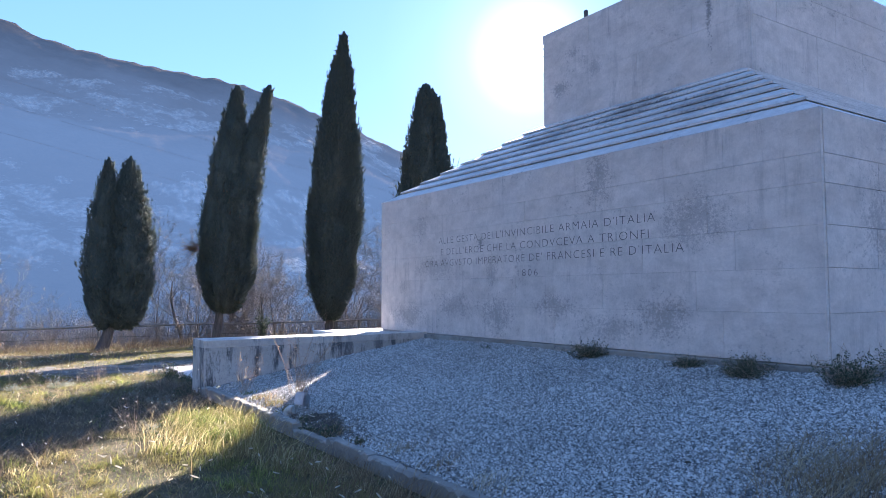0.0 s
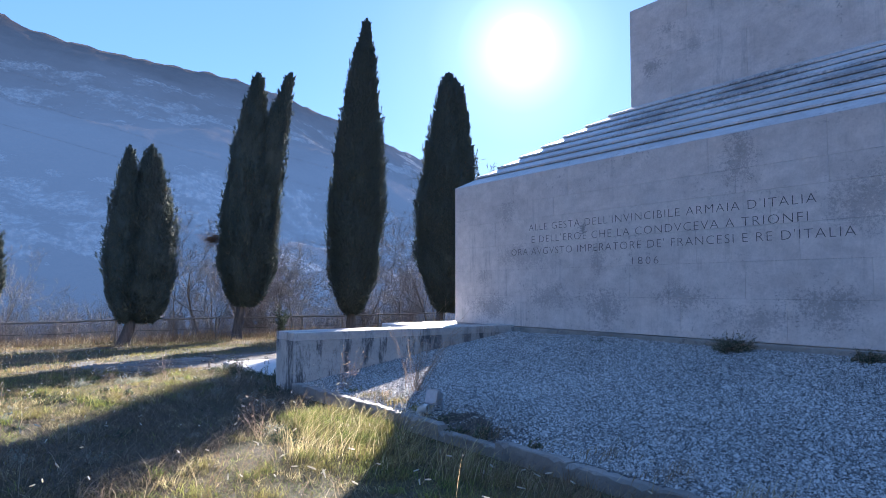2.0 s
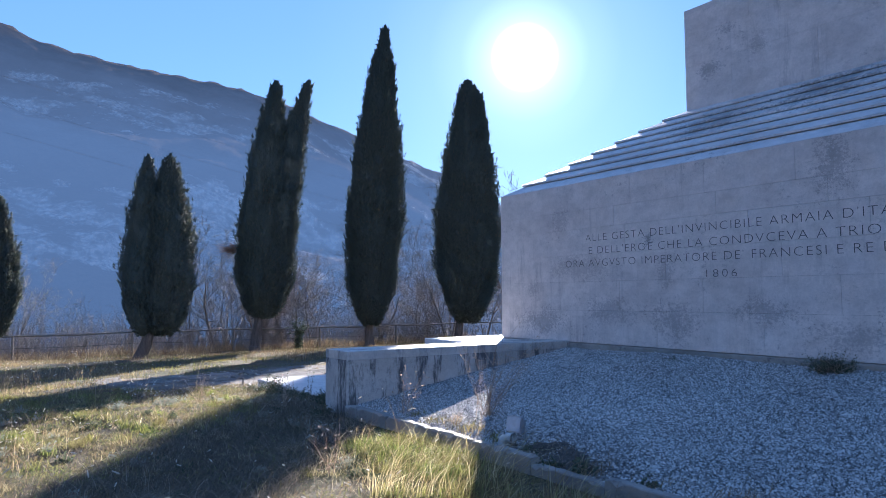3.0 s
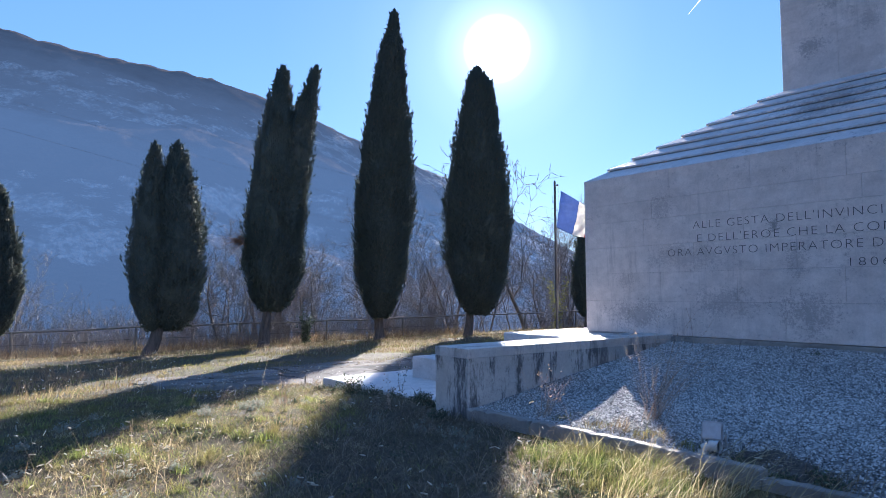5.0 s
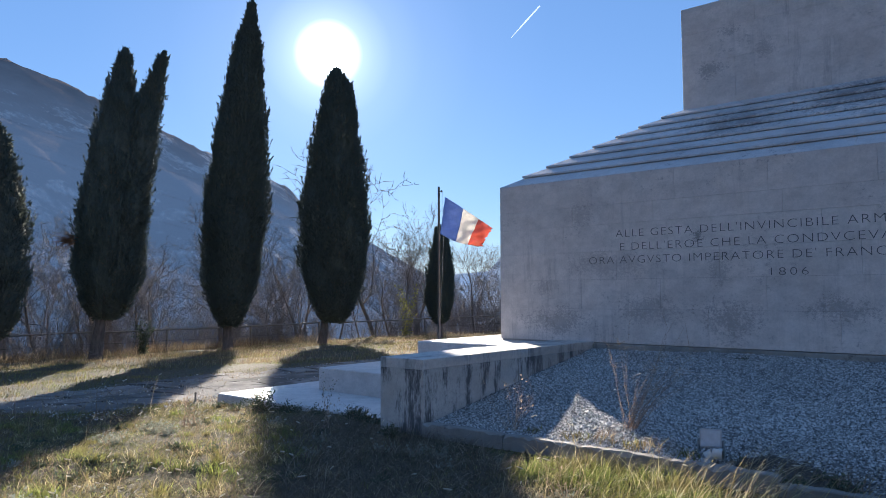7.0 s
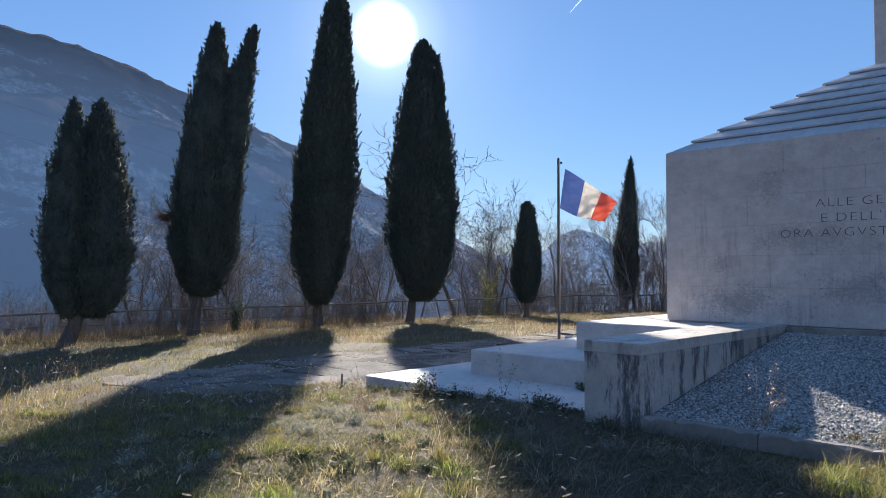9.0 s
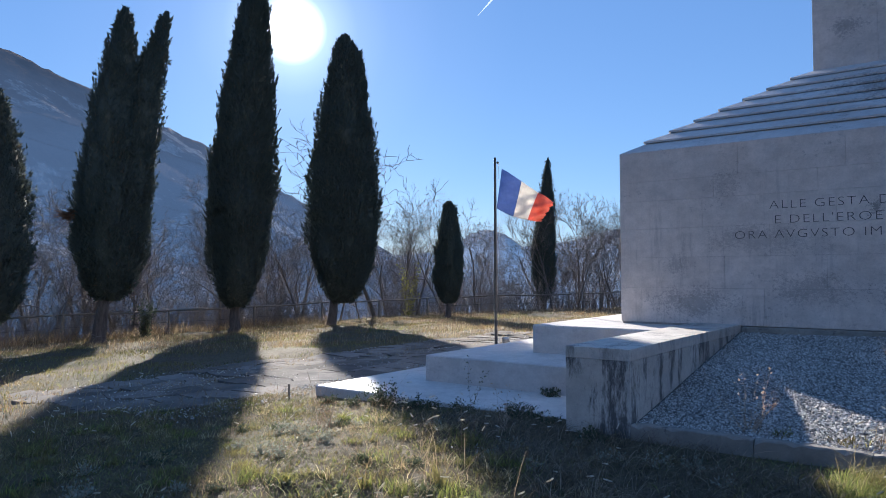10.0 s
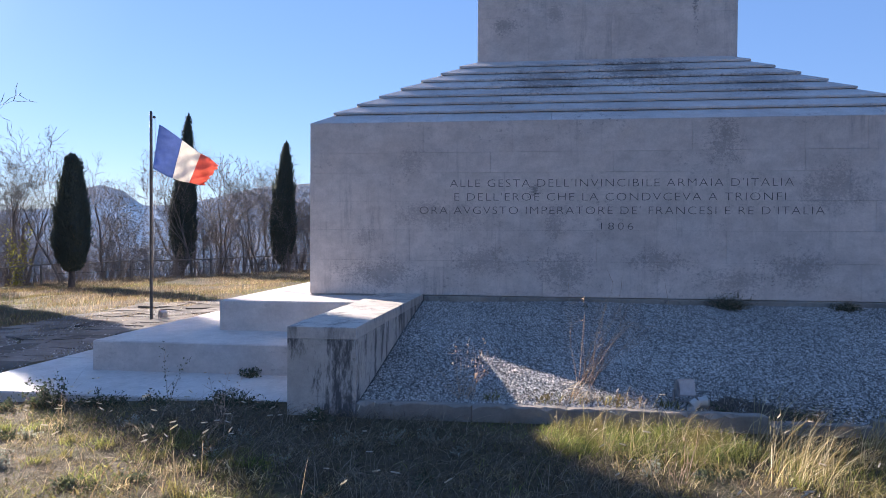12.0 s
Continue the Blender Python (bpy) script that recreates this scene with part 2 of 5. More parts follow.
def gravel_material(name, lo, mid, hi):
    m, nt, b = node_mat(name, 0.8)
    col = ramp(nt, island_random(nt), [(0.0, lo), (0.45, mid), (1.0, hi)])
    col = mix(nt, 0.5, col, ramp(nt, noise_tex(nt, 0.8, 4, 0.6), [(0.3, grey(0.6)), (0.65, grey(1.0))]), "MULTIPLY")
    nt.links.new(col, b.inputs["Base Color"])
    return m


def gravel_bed_material():
    m, nt, b = node_mat("gravel_bed", 0.9)
    v = nt.nodes.new("ShaderNodeTexVoronoi")
    v.inputs["Scale"].default_value = 26
    nt.links.new(coords(nt), v.inputs["Vector"])
    col = ramp(nt, v.outputs["Distance"], [(0.1, (0.26, 0.25, 0.24)), (0.7, (0.05, 0.048, 0.045))])
    nt.links.new(col, b.inputs["Base Color"])
    bump(nt, b, v.outputs["Distance"], -0.8, 0.03)
    return m


def far_material(name, forest, rock, haze_glow_low, haze_glow_high, z_low, z_high, bands):
    """Distant slopes: woods and rock, with haze that thins upwards put in as emission."""
    m, nt, b = node_mat(name, 1.0)
    b.inputs["Specular IOR Level"].default_value = 0
    n1 = noise_tex(nt, 0.012, 9, 0.68, (1, 1, 2.2))
    n2 = noise_tex(nt, 0.020, 9, 0.72, (1, 1, 1.4))
    crag = noise_tex(nt, 0.14, 8, 0.78, (1.8, 1.8, 0.7))
    geo = nt.nodes.new("ShaderNodeNewGeometry")
    sep = nt.nodes.new("ShaderNodeSeparateXYZ")
    nt.links.new(geo.outputs["Position"], sep.inputs[0])
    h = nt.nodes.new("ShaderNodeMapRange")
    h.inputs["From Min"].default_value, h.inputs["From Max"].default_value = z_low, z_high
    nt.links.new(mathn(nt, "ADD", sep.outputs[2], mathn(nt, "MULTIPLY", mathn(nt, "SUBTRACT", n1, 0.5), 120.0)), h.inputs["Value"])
    band = ramp(nt, h.outputs[0], [(p, grey(v)) for p, v in bands])
    mask = ramp(nt, mathn(nt, "ADD", mathn(nt, "MULTIPLY", n2, 0.6), mathn(nt, "MULTIPLY", band, 0.4)), [(0.515, grey(0)), (0.56, grey(0.95))])
    woods = ramp(nt, noise_tex(nt, 0.07, 8, 0.8), [(0.3, tuple(c * 0.45 for c in forest)), (0.7, forest)])
    stones = ramp(nt, crag, [(0.42, tuple(c * 0.16 for c in rock)), (0.58, rock)])
    nt.links.new(mix(nt, mask, woods, stones), b.inputs["Base Color"])
    # The slope's own glow, set by height, stands in for hazy air
    nt.links.new(ramp(nt, h.outputs[0], [(0.0, haze_glow_low), (0.45, tuple(c * 1.15 for c in haze_glow_low)), (0.75, haze_glow_high), (1.0, tuple(c * 0.5 for c in haze_glow_high))]), b.inputs["Emission Color"])
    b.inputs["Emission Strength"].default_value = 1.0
    bump(nt, b, crag, 0.8, 12.0)
    return m


M_GROUND = ground_material()
M_GRAVEL = gravel_material("white_gravel", (0.11, 0.105, 0.098), (0.36, 0.345, 0.32), (0.76, 0.72, 0.66))
M_BED = gravel_bed_material()
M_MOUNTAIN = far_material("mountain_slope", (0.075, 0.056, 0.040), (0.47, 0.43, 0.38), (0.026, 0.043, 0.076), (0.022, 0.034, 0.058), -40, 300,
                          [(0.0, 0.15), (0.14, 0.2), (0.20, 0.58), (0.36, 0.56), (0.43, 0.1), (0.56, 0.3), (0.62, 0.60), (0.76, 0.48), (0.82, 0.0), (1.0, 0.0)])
# Bluish haze over the hills is emitted by the material itself
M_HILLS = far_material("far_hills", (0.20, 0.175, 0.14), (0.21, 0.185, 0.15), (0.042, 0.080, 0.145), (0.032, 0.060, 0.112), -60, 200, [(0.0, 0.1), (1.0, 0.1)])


# ---- helpers for meshes ----
def mesh_from(name, verts, faces, mat, smooth=False):
    me = bpy.data.meshes.new(name)
    me.from_pydata([tuple(v) for v in verts], [], [tuple(f) for f in faces])
    if mat:
        me.materials.append(mat)
    if smooth:
        me.polygons.foreach_set("use_smooth", [True] * len(me.polygons))
    me.update()
    return me


def tri_mesh(name, verts, tris, mat, smooth=False):
    """A mesh from numpy arrays of corners and triangles."""
    me = bpy.data.meshes.new(name)
    verts, tris = np.asarray(verts, np.float32), np.asarray(tris, np.int32)
    me.vertices.add(len(verts)), me.loops.add(tris.size), me.polygons.add(len(tris))
    me.vertices.foreach_set("co", verts.ravel())
    me.loops.foreach_set("vertex_index", tris.ravel())
    me.polygons.foreach_set("loop_start", np.arange(0, tris.size, 3, dtype=np.int32))
    if smooth:
        me.polygons.foreach_set("use_smooth", np.ones(len(tris), bool))
    me.materials.append(mat)
    me.update(calc_edges=True)
    me.validate()
    return me


def part(name, data, parent, label=""):
    ob = new(name, data)
    ob.parent = parent
    if label:
        tagged(ob, label)
    return ob


def box_mesh(name, x0, x1, y0, y1, z0, z1, mat, bevel=0.006):
    bm = bmesh.new()
    bmesh.ops.create_cube(bm, size=1)
    for v in bm.verts:
        v.co = ((x0 + x1) / 2 + v.co.x * (x1 - x0), (y0 + y1) / 2 + v.co.y * (y1 - y0), (z0 + z1) / 2 + v.co.z * (z1 - z0))
    if bevel:
        bmesh.ops.bevel(bm, geom=bm.edges[:], offset=bevel, segments=1, affect="EDGES")
    me = bpy.data.meshes.new(name)
    bm.to_mesh(me)
    bm.free()
    me.materials.append(mat)
    return me


def empty(name, loc, label, category, group="", kind=""):
    ob = new(name)
    ob.location = loc
    return tagged(ob, label, category, group, kind)


def tubes(segs, sides=5):
    """Corners and triangles for tapered tubes. segs: (start, end, radius, radius)."""
    a = np.array([s[0] for s in segs], float)
    b = np.array([s[1] for s in segs], float)
    ra, rb = np.array([s[2] for s in segs], float), np.array([s[3] for s in segs], float)
    d = b - a
    d /= np.linalg.norm(d, axis=1, keepdims=True) + 1e-9
    ref = np.where(np.abs(d[:, 2:3]) > 0.9, np.array([[1.0, 0, 0]]), np.array([[0, 0, 1.0]]))
    u = np.cross(d, ref)
    u /= np.linalg.norm(u, axis=1, keepdims=True) + 1e-9
    w = np.cross(d, u)
    ang = np.arange(sides) * 2 * np.pi / sides
    ring = np.cos(ang)[None, :, None] * u[:, None, :] + np.sin(ang)[None, :, None] * w[:, None, :]
    va, vb = a[:, None, :] + ring * ra[:, None, None], b[:, None, :] + ring * rb[:, None, None]
    verts = np.concatenate([va, vb], axis=1).reshape(-1, 3)
    base = (np.arange(len(segs)) * 2 * sides)[:, None]
    i, j = np.arange(sides), (np.arange(sides) + 1) % sides
    t1 = np.stack([base + i, base + j, base + sides + j], -1).reshape(-1, 3)
    t2 = np.stack([base + i, base + sides + j, base + sides + i], -1).reshape(-1, 3)
    return verts, np.concatenate([t1, t2])


def sweep(points, radii, sides=9):
    """Corners and faces of one bent tapering round limb."""
    pts = [Vector(p) for p in points]
    verts, faces = [], []
    for i, p in enumerate(pts):
        d = (pts[min(i + 1, len(pts) - 1)] - pts[max(i - 1, 0)]).normalized()
        u = d.cross(Vector((0.3, 1, 0.1))).normalized()
        w = d.cross(u)
        for k in range(sides):
            a = 2 * math.pi * k / sides
            verts.append(tuple(p + (u * math.cos(a) + w * math.sin(a)) * radii[i]))
    for i in range(len(pts) - 1):
        for k in range(sides):
            k2 = (k + 1) % sides
            faces.append((i * sides + k, i * sides + k2, (i + 1) * sides + k2, (i + 1) * sides + k))
    return verts, faces


def lathe(profile, sides=16):
    """Corners and faces of a turned body. profile: (radius, z) from below."""
    verts, faces = [], []
    for r, z in profile:
        for k in range(sides):
            a = 2 * math.pi * k / sides
            verts.append((r * math.cos(a), r * math.sin(a), z))
    for i in range(len(profile) - 1):
        for k in range(sides):
            k2 = (k + 1) % sides
            faces.append((i * sides + k, i * sides + k2, (i + 1) * sides + k2, (i + 1) * sides + k))
    faces.append(tuple(range(sides))[::-1])
    faces.append(tuple((len(profile) - 1) * sides + k for k in range(sides)))
    return verts, faces


# ---- ground and distance ----
def wob(x, y, s):
    """A cheap smooth unevenness between about -1 and 1."""
    return (np.sin(x / s + 1.3 * np.sin(y / s * 0.7)) + np.sin(y / s * 1.1 + 2.1 + 0.9 * np.sin(x / s * 0.8))) * 0.5


def ground_z(x, y):
    x, y = np.asarray(x, float), np.asarray(y, float)
    z = 0.20 - 0.043 * np.clip(y - 14, 0, 29)
    far = np.maximum(y - 43, 0.83 * x + 0.55 * y - 57)
    z = z - 0.45 * np.clip(far, 0, 130)
    z = z - 0.25 * np.clip((x - 5.75) / 0.4, 0, 1) * np.clip((17.7 - y) / 0.4, 0, 1) * np.clip((22 - x) / 2, 0, 1)
    rough = np.clip((5.2 - x) / 1.5, 0, 1) + np.clip((y - 19) / 3, 0, 1)
    z = z + np.clip(rough, 0, 1) * (0.05 * wob(x, y, 0.9) + 0.03 * wob(x + 5, y, 0.37))
    return z


def axis(lo, hi, step, out):
    mid = np.arange(lo, hi + step / 2, step)
    grow, d = [], step
    while sum(grow) + d < out:
        d *= 1.35
        grow.append(d)
    tail = np.cumsum(grow)
    return np.concatenate([lo - tail[::-1], mid, hi + tail])


gx, gy = axis(-12, 30, 0.35, 4200), axis(-4, 46, 0.35, 4200)
GX, GY = np.meshgrid(gx, gy, indexing="ij")
gv = np.stack([GX, GY, ground_z(GX, GY)], -1).reshape(-1, 3)
nx, ny = len(gx), len(gy)
ii = (np.arange(nx - 1)[:, None] * ny + np.arange(ny - 1)[None, :]).ravel()
gt = np.concatenate([np.stack([ii, ii + ny, ii + ny + 1], -1), np.stack([ii, ii + ny + 1, ii + 1], -1)])
tagged(new("ground", tri_mesh("ground", gv, gt, M_GROUND, True)), "uneven turf of dry and green winter grass", "ground", kind="structure")


def slopes(name, az, el, r1, r0, z0, rows, mat, label, rough):
    """A far slope round the place: ridge elevations el over the bearings az, at r1 metres, from its foot at r0."""
    bearings = np.arange(az[0], az[-1] + 0.01, 0.35)
    ridge = np.interp(bearings, az, el)
    far = np.interp(bearings, az, r1)
    verts = []
    for b, e, r in zip(bearings, ridge, far):
        top = 2.0 + r * math.tan(radians(e))
        s, c = math.sin(radians(b)), math.cos(radians(b))
        for k in range(rows + 1):
            u = k / rows
            rr = r0 + (r - r0) * u
            px, py = rr * s, rr * c
            lift = noise.fractal(Vector((px, py, 0)) * 0.006, 0.9, 2.1, 6) * rough * math.sin(math.pi * min(1, u)) 
            crest = noise.fractal(Vector((px, py, 3)) * 0.05, 0.8, 2.2, 4) * rough * 0.12 * (u > 0.85)
            step = 0.06 * math.sin(u * 14 + 2.0 * noise.noise(Vector((b * 0.06, 0, 0))))
            z = z0 + (top - z0) * max(0, min(1, u ** 1.15 + step * u * (1 - u) * 2)) + lift + crest
            verts.append((px, py, z))
        verts.append((r * 1.3 * s, r * 1.3 * c, -140))
    n = rows + 2
    faces = [(i * n + k, (i + 1) * n + k, (i + 1) * n + k + 1, i * n + k + 1) for i in range(len(bearings) - 1) for k in range(n - 1)]
    return tagged(new(name, mesh_from(name, verts, faces, mat, True)), label, "mountain", kind="structure")


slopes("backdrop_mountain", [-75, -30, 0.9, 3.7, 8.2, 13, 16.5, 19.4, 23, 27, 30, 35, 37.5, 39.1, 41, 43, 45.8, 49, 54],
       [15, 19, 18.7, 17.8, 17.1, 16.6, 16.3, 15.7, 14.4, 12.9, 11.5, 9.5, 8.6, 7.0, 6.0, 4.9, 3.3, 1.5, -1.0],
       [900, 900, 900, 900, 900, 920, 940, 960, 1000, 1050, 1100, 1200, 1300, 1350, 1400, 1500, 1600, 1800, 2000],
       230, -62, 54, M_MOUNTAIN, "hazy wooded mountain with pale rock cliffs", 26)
# Bearings past 75 are unseen, made high and pale to reflect sun onto shaded faces
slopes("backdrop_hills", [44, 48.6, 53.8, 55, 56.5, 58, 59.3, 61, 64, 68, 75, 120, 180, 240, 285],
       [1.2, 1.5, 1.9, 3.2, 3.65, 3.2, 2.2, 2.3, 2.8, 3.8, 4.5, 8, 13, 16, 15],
       [2600] * 13 + [2000, 1200], 700, -62, 20, M_HILLS, "blue far hills across the valley, raised out of view to bounce light", 14)

# the blinding low sun: its disc and the bright ring of haze round it
sun_verts, sun_faces = [(0, 0, 0)], []
for k in range(96):
    a = 2 * math.pi * k / 96
    sun_verts.append((1250 * math.cos(a), 1250 * math.sin(a), 0))
for k in range(96):
    sun_faces.append((0, 1 + k, 1 + (k + 1) % 96))
m_sun = bpy.data.materials.new("sun_glow")
m_sun.use_nodes = True
snt = m_sun.node_tree
snt.nodes.remove(snt.nodes["Principled BSDF"])
stc = snt.nodes.new("ShaderNodeTexCoord")
sln = snt.nodes.new("ShaderNodeVectorMath")
sln.operation = "LENGTH"
snt.links.new(stc.outputs["Object"], sln.inputs[0])
rad = mathn(snt, "DIVIDE", sln.outputs["Value"], 1250.0)
glow = ramp(snt, rad, [(0.0, grey(1.0)), (0.086, grey(0.9)), (0.104, grey(0.08)), (0.15, grey(0.026)), (0.20, grey(0.018)), (0.28, grey(0.009)), (0.42, grey(0.004)), (0.65, grey(0.0012)), (1.0, grey(0.0))])
s_em, s_tr, s_add = snt.nodes.new("ShaderNodeEmission"), snt.nodes.new("ShaderNodeBsdfTransparent"), snt.nodes.new("ShaderNodeAddShader")
s_em.inputs["Strength"].default_value = 6.0
snt.links.new(glow, s_em.inputs["Color"])
snt.links.new(s_em.outputs[0], s_add.inputs[0]), snt.links.new(s_tr.outputs[0], s_add.inputs[1])
snt.links.new(s_add.outputs[0], snt.nodes["Material Output"].inputs[0])
sun_ob = tagged(new("backdrop_sun", mesh_from("sun_disc", sun_verts, sun_faces, m_sun)), "blinding low winter sun in hazy sky", "sun", kind="structure")
sun_ob.matrix_world = look(SUN_DIR * 4000, (0, 5, 2))

# ---- monument ----
X0, X1, Y0, Y1 = 9.65, 20.2, 3.86, 14.40      # base block
TX0, TX1, TY0, TY1 = 12.41, 17.50, 6.42, 11.66   # tower
Z0, Z1, Z2, Z3 = 1.15, 4.15, 5.86, 7.97
monument = empty("monument", (X0, (Y0 + Y1) / 2, Z0), "pale stone memorial with stepped roof and tower block", "monument")
monument_inv = Matrix.Translation((-X0, -(Y0 + Y1) / 2, -Z0))


def mpart(name, data, parent=None, label=""):
    """A part of the monument, given in world places."""
    ob = part(name, data, parent or monument, label)
    if parent is None:
        ob.matrix_parent_inverse = monument_inv
    return ob


base_block = mpart("base_block", box_mesh("base_block", X0 + 0.025, X1, Y0 + 0.025, Y1 - 0.025, 0.0, Z1 - 0.01, M_CORE, 0), None, "weathered pale stone base wall")
tower_block = mpart("tower_block", box_mesh("tower_block", TX0 + 0.02, TX1, TY0 + 0.02, TY1 - 0.02, Z2 - 0.3, Z3 - 0.02, M_CORE, 0), None, "plain stone tower block")


def panel_front(x, ya, yb, za, zb, parent):
    mpart("panel", box_mesh("panel", x, x + 0.05, ya + 0.001, yb - 0.001, za + 0.001, zb - 0.001, M_WALL, 0.002), parent)


def panel_side(y, xa, xb, za, zb, parent, out=-1):
    ya, yb = (y, y + 0.05) if out < 0 else (y - 0.05, y)
    mpart("panel", box_mesh("panel", xa + 0.002, xb - 0.002, ya, yb, za + 0.002, zb - 0.002, M_WALL, 0.004), parent)


def joints(lo, hi, inner):
    return [lo] + sorted(v for v in inner if lo + 0.2 < v < hi - 0.2) + [hi]


# courses from the top: upper and lower edge and the upright joints
front_courses = [
    (4.15, 3.62, (12.37, 10.82, 9.33, 7.86, 6.10, 5.14)),
    (3.62, 3.27, (12.76, 11.2, 9.13, 7.42, 6.09)),
    (3.27, 2.78, (12.95, 10.96, 8.6, 6.9, 5.4)),
    (2.78, 2.28, (11.9, 10.1, 8.1, 6.5, 5.0)),
    (2.28, 1.75, (12.6, 11.1, 9.4, 7.3, 5.6)),
    (1.75, 1.15, (12.0, 10.3, 8.4, 6.7, 5.2)),
]
for zt, zb, inner in front_courses:
    cuts = joints(Y0, Y1, inner)
    for a, b in zip(cuts, cuts[1:]):
        panel_front(X0, a, b, zb, zt, base_block)
side_courses = [(4.15, 3.62, (11.3, 13.9, 16.4)), (3.62, 3.27, (11.0, 12.1, 15.0, 18.0)), (3.27, 2.78, (12.6, 15.6)), (2.78, 2.28, (10.9, 13.5, 16.8)), (2.28, 1.75, (12.2, 15.0)), (1.75, 0.95, (11.2, 14.2, 17.2))]
for zt, zb, inner in side_courses:
    cuts = joints(X0 + 0.066, X1, inner)
    for a, b in zip(cuts, cuts[1:]):
        panel_side(Y0, a, b, zb, zt, base_block)
        panel_side(Y1, a, b, zb, zt, base_block, 1)
for zt, zb, inner in [(Z3, 7.40, (10.2, 8.3)), (7.40, 6.75, (9.6, 7.6)), (6.75, Z2 - 0.1, (10.6, 8.9))]:
    cuts = joints(TY0, TY1, inner)
    for a, b in zip(cuts, cuts[1:]):
        panel_front(TX0, a, b, zb, zt, tower_block)
    cuts = joints(TX0 + 0.052, TX1, [v + 5.6 for v in inner])
    for a, b in zip(cuts, cuts[1:]):
        panel_side(TY0, a, b, zb, zt, tower_block)
        panel_side(TY1, a, b, zb, zt, tower_block, 1)
mpart("tower_top", box_mesh("tower_top", TX0 + 0.05, TX1, TY0 + 0.05, TY1 - 0.05, Z3 - 0.02, Z3 + 0.02, M_ROOF, 0.005))
rod_v, rod_f = lathe([(0.05, 0), (0.05, 0.24), (0.035, 0.26)], 8)
rod = mpart("lightning_rod", mesh_from("lightning_rod", [(v[0] + TX0 + 0.25, v[1] + TY1 - 1.15, v[2] + Z3 + 0.02) for v in rod_v], rod_f, M_POLE), None, "short dark metal rod")
# plinth strip at the foot of the front and side walls
mpart("plinth", box_mesh("plinth", X0 - 0.10, X0 + 0.02, Y0 - 0.10, 12.34, 0.7, 1.135, M_CURB, 0.01), None, "dark stained low plinth strip")
mpart("plinth", box_mesh("plinth", X0 + 0.02, X1, Y0 - 0.10, Y0 + 0.02, 0.6, 1.10, M_CURB, 0.01), None, "dark stained low plinth strip")

# stepped roof: eight courses of sloping slabs, each with a thin lip
COURSES = 8
RUN, RISE, LIP = (TX0 - X0) / COURSES, (Z2 - Z1) / COURSES, 0.038
roof = mpart("roof", box_mesh("roof_core", X0 + 0.3, X1 - 0.3, Y0 + 0.3, Y1 - 0.3, Z1 - 0.1, Z1 + 0.02, M_CORE, 0), None, "stepped roof of sloping stone slabs")


def slab_mesh(corner, along, inward, length, i, a, b, first, last):
    """One roof slab of course i between a and b metres along a side, mitred at the side's ends."""
    d0 = RUN * i - (0.018 if i else 0.0)
    d1 = RUN * (i + 1) + 0.05
    zt0, zt1 = Z1 + RISE * i + (LIP if i else 0.01), Z1 + RISE * (i + 1) + (0.012 if i < COURSES - 1 else 0.0)
    zb = Z1 + RISE * i - 0.002
    g = 0.0025
    lo0, hi0 = (d0 if first else a + g), (length - d0 if last else b - g)
    lo1, hi1 = (d1 if first else a + g), (length - d1 if last else b - g)

    def at(s, d, z):
        p = Vector(corner) + Vector(along) * s + Vector(inward) * d
        return (p.x, p.y, z)
    verts = [at(lo0, d0, zb), at(hi0, d0, zb), at(hi0, d0, zt0 - 0.006), at(lo0, d0, zt0 - 0.006),
             at(lo0 + (0.006 if first else 0), d0 + 0.006, zt0), at(hi0 - (0.006 if last else 0), d0 + 0.006, zt0),
             at(hi1, d1, zt1), at(lo1, d1, zt1), at(lo1, d1, zb), at(hi1, d1, zb)]
    faces = [(0, 1, 2, 3), (3, 2, 5, 4), (4, 5, 6, 7), (7, 6, 9, 8), (1, 0, 8, 9), (0, 3, 4, 7, 8), (1, 9, 6, 5, 2)]
    return mesh_from("slab", verts, faces, M_ROOF)


side_len_y, side_len_x = Y1 - Y0, X1 - X0
sides_list = [((X0, Y1, 0), (0, -1, 0), (1, 0, 0), side_len_y, (2.05, 1.75)), ((X0, Y0, 0), (1, 0, 0), (0, 1, 0), side_len_x, (2.4, 1.9)),
              ((X1, Y1, 0), (-1, 0, 0), (0, -1, 0), side_len_x, (5.0, 5.0)), ((X1, Y0, 0), (0, 1, 0), (-1, 0, 0), side_len_y, (5.0, 5.0))]
prng = random.Random(5)
for corner, along, inward, length, (w1, w2) in sides_list:
    for i in range(COURSES):
        lo, hi = RUN * (i + 1) + 0.4, length - RUN * (i + 1) - 0.4
        cuts, p = [], lo + prng.uniform(0.6, w1)
        while p < hi - 0.5:
            cuts.append(p)
            p += prng.uniform(w2 * 0.8, w2 * 1.25)
        pts = [0.0] + cuts + [length]
        for k in range(len(pts) - 1):
            mpart("slab", slab_mesh(corner, along, inward, length, i, pts[k], pts[k + 1], k == 0, k == len(pts) - 2), roof)


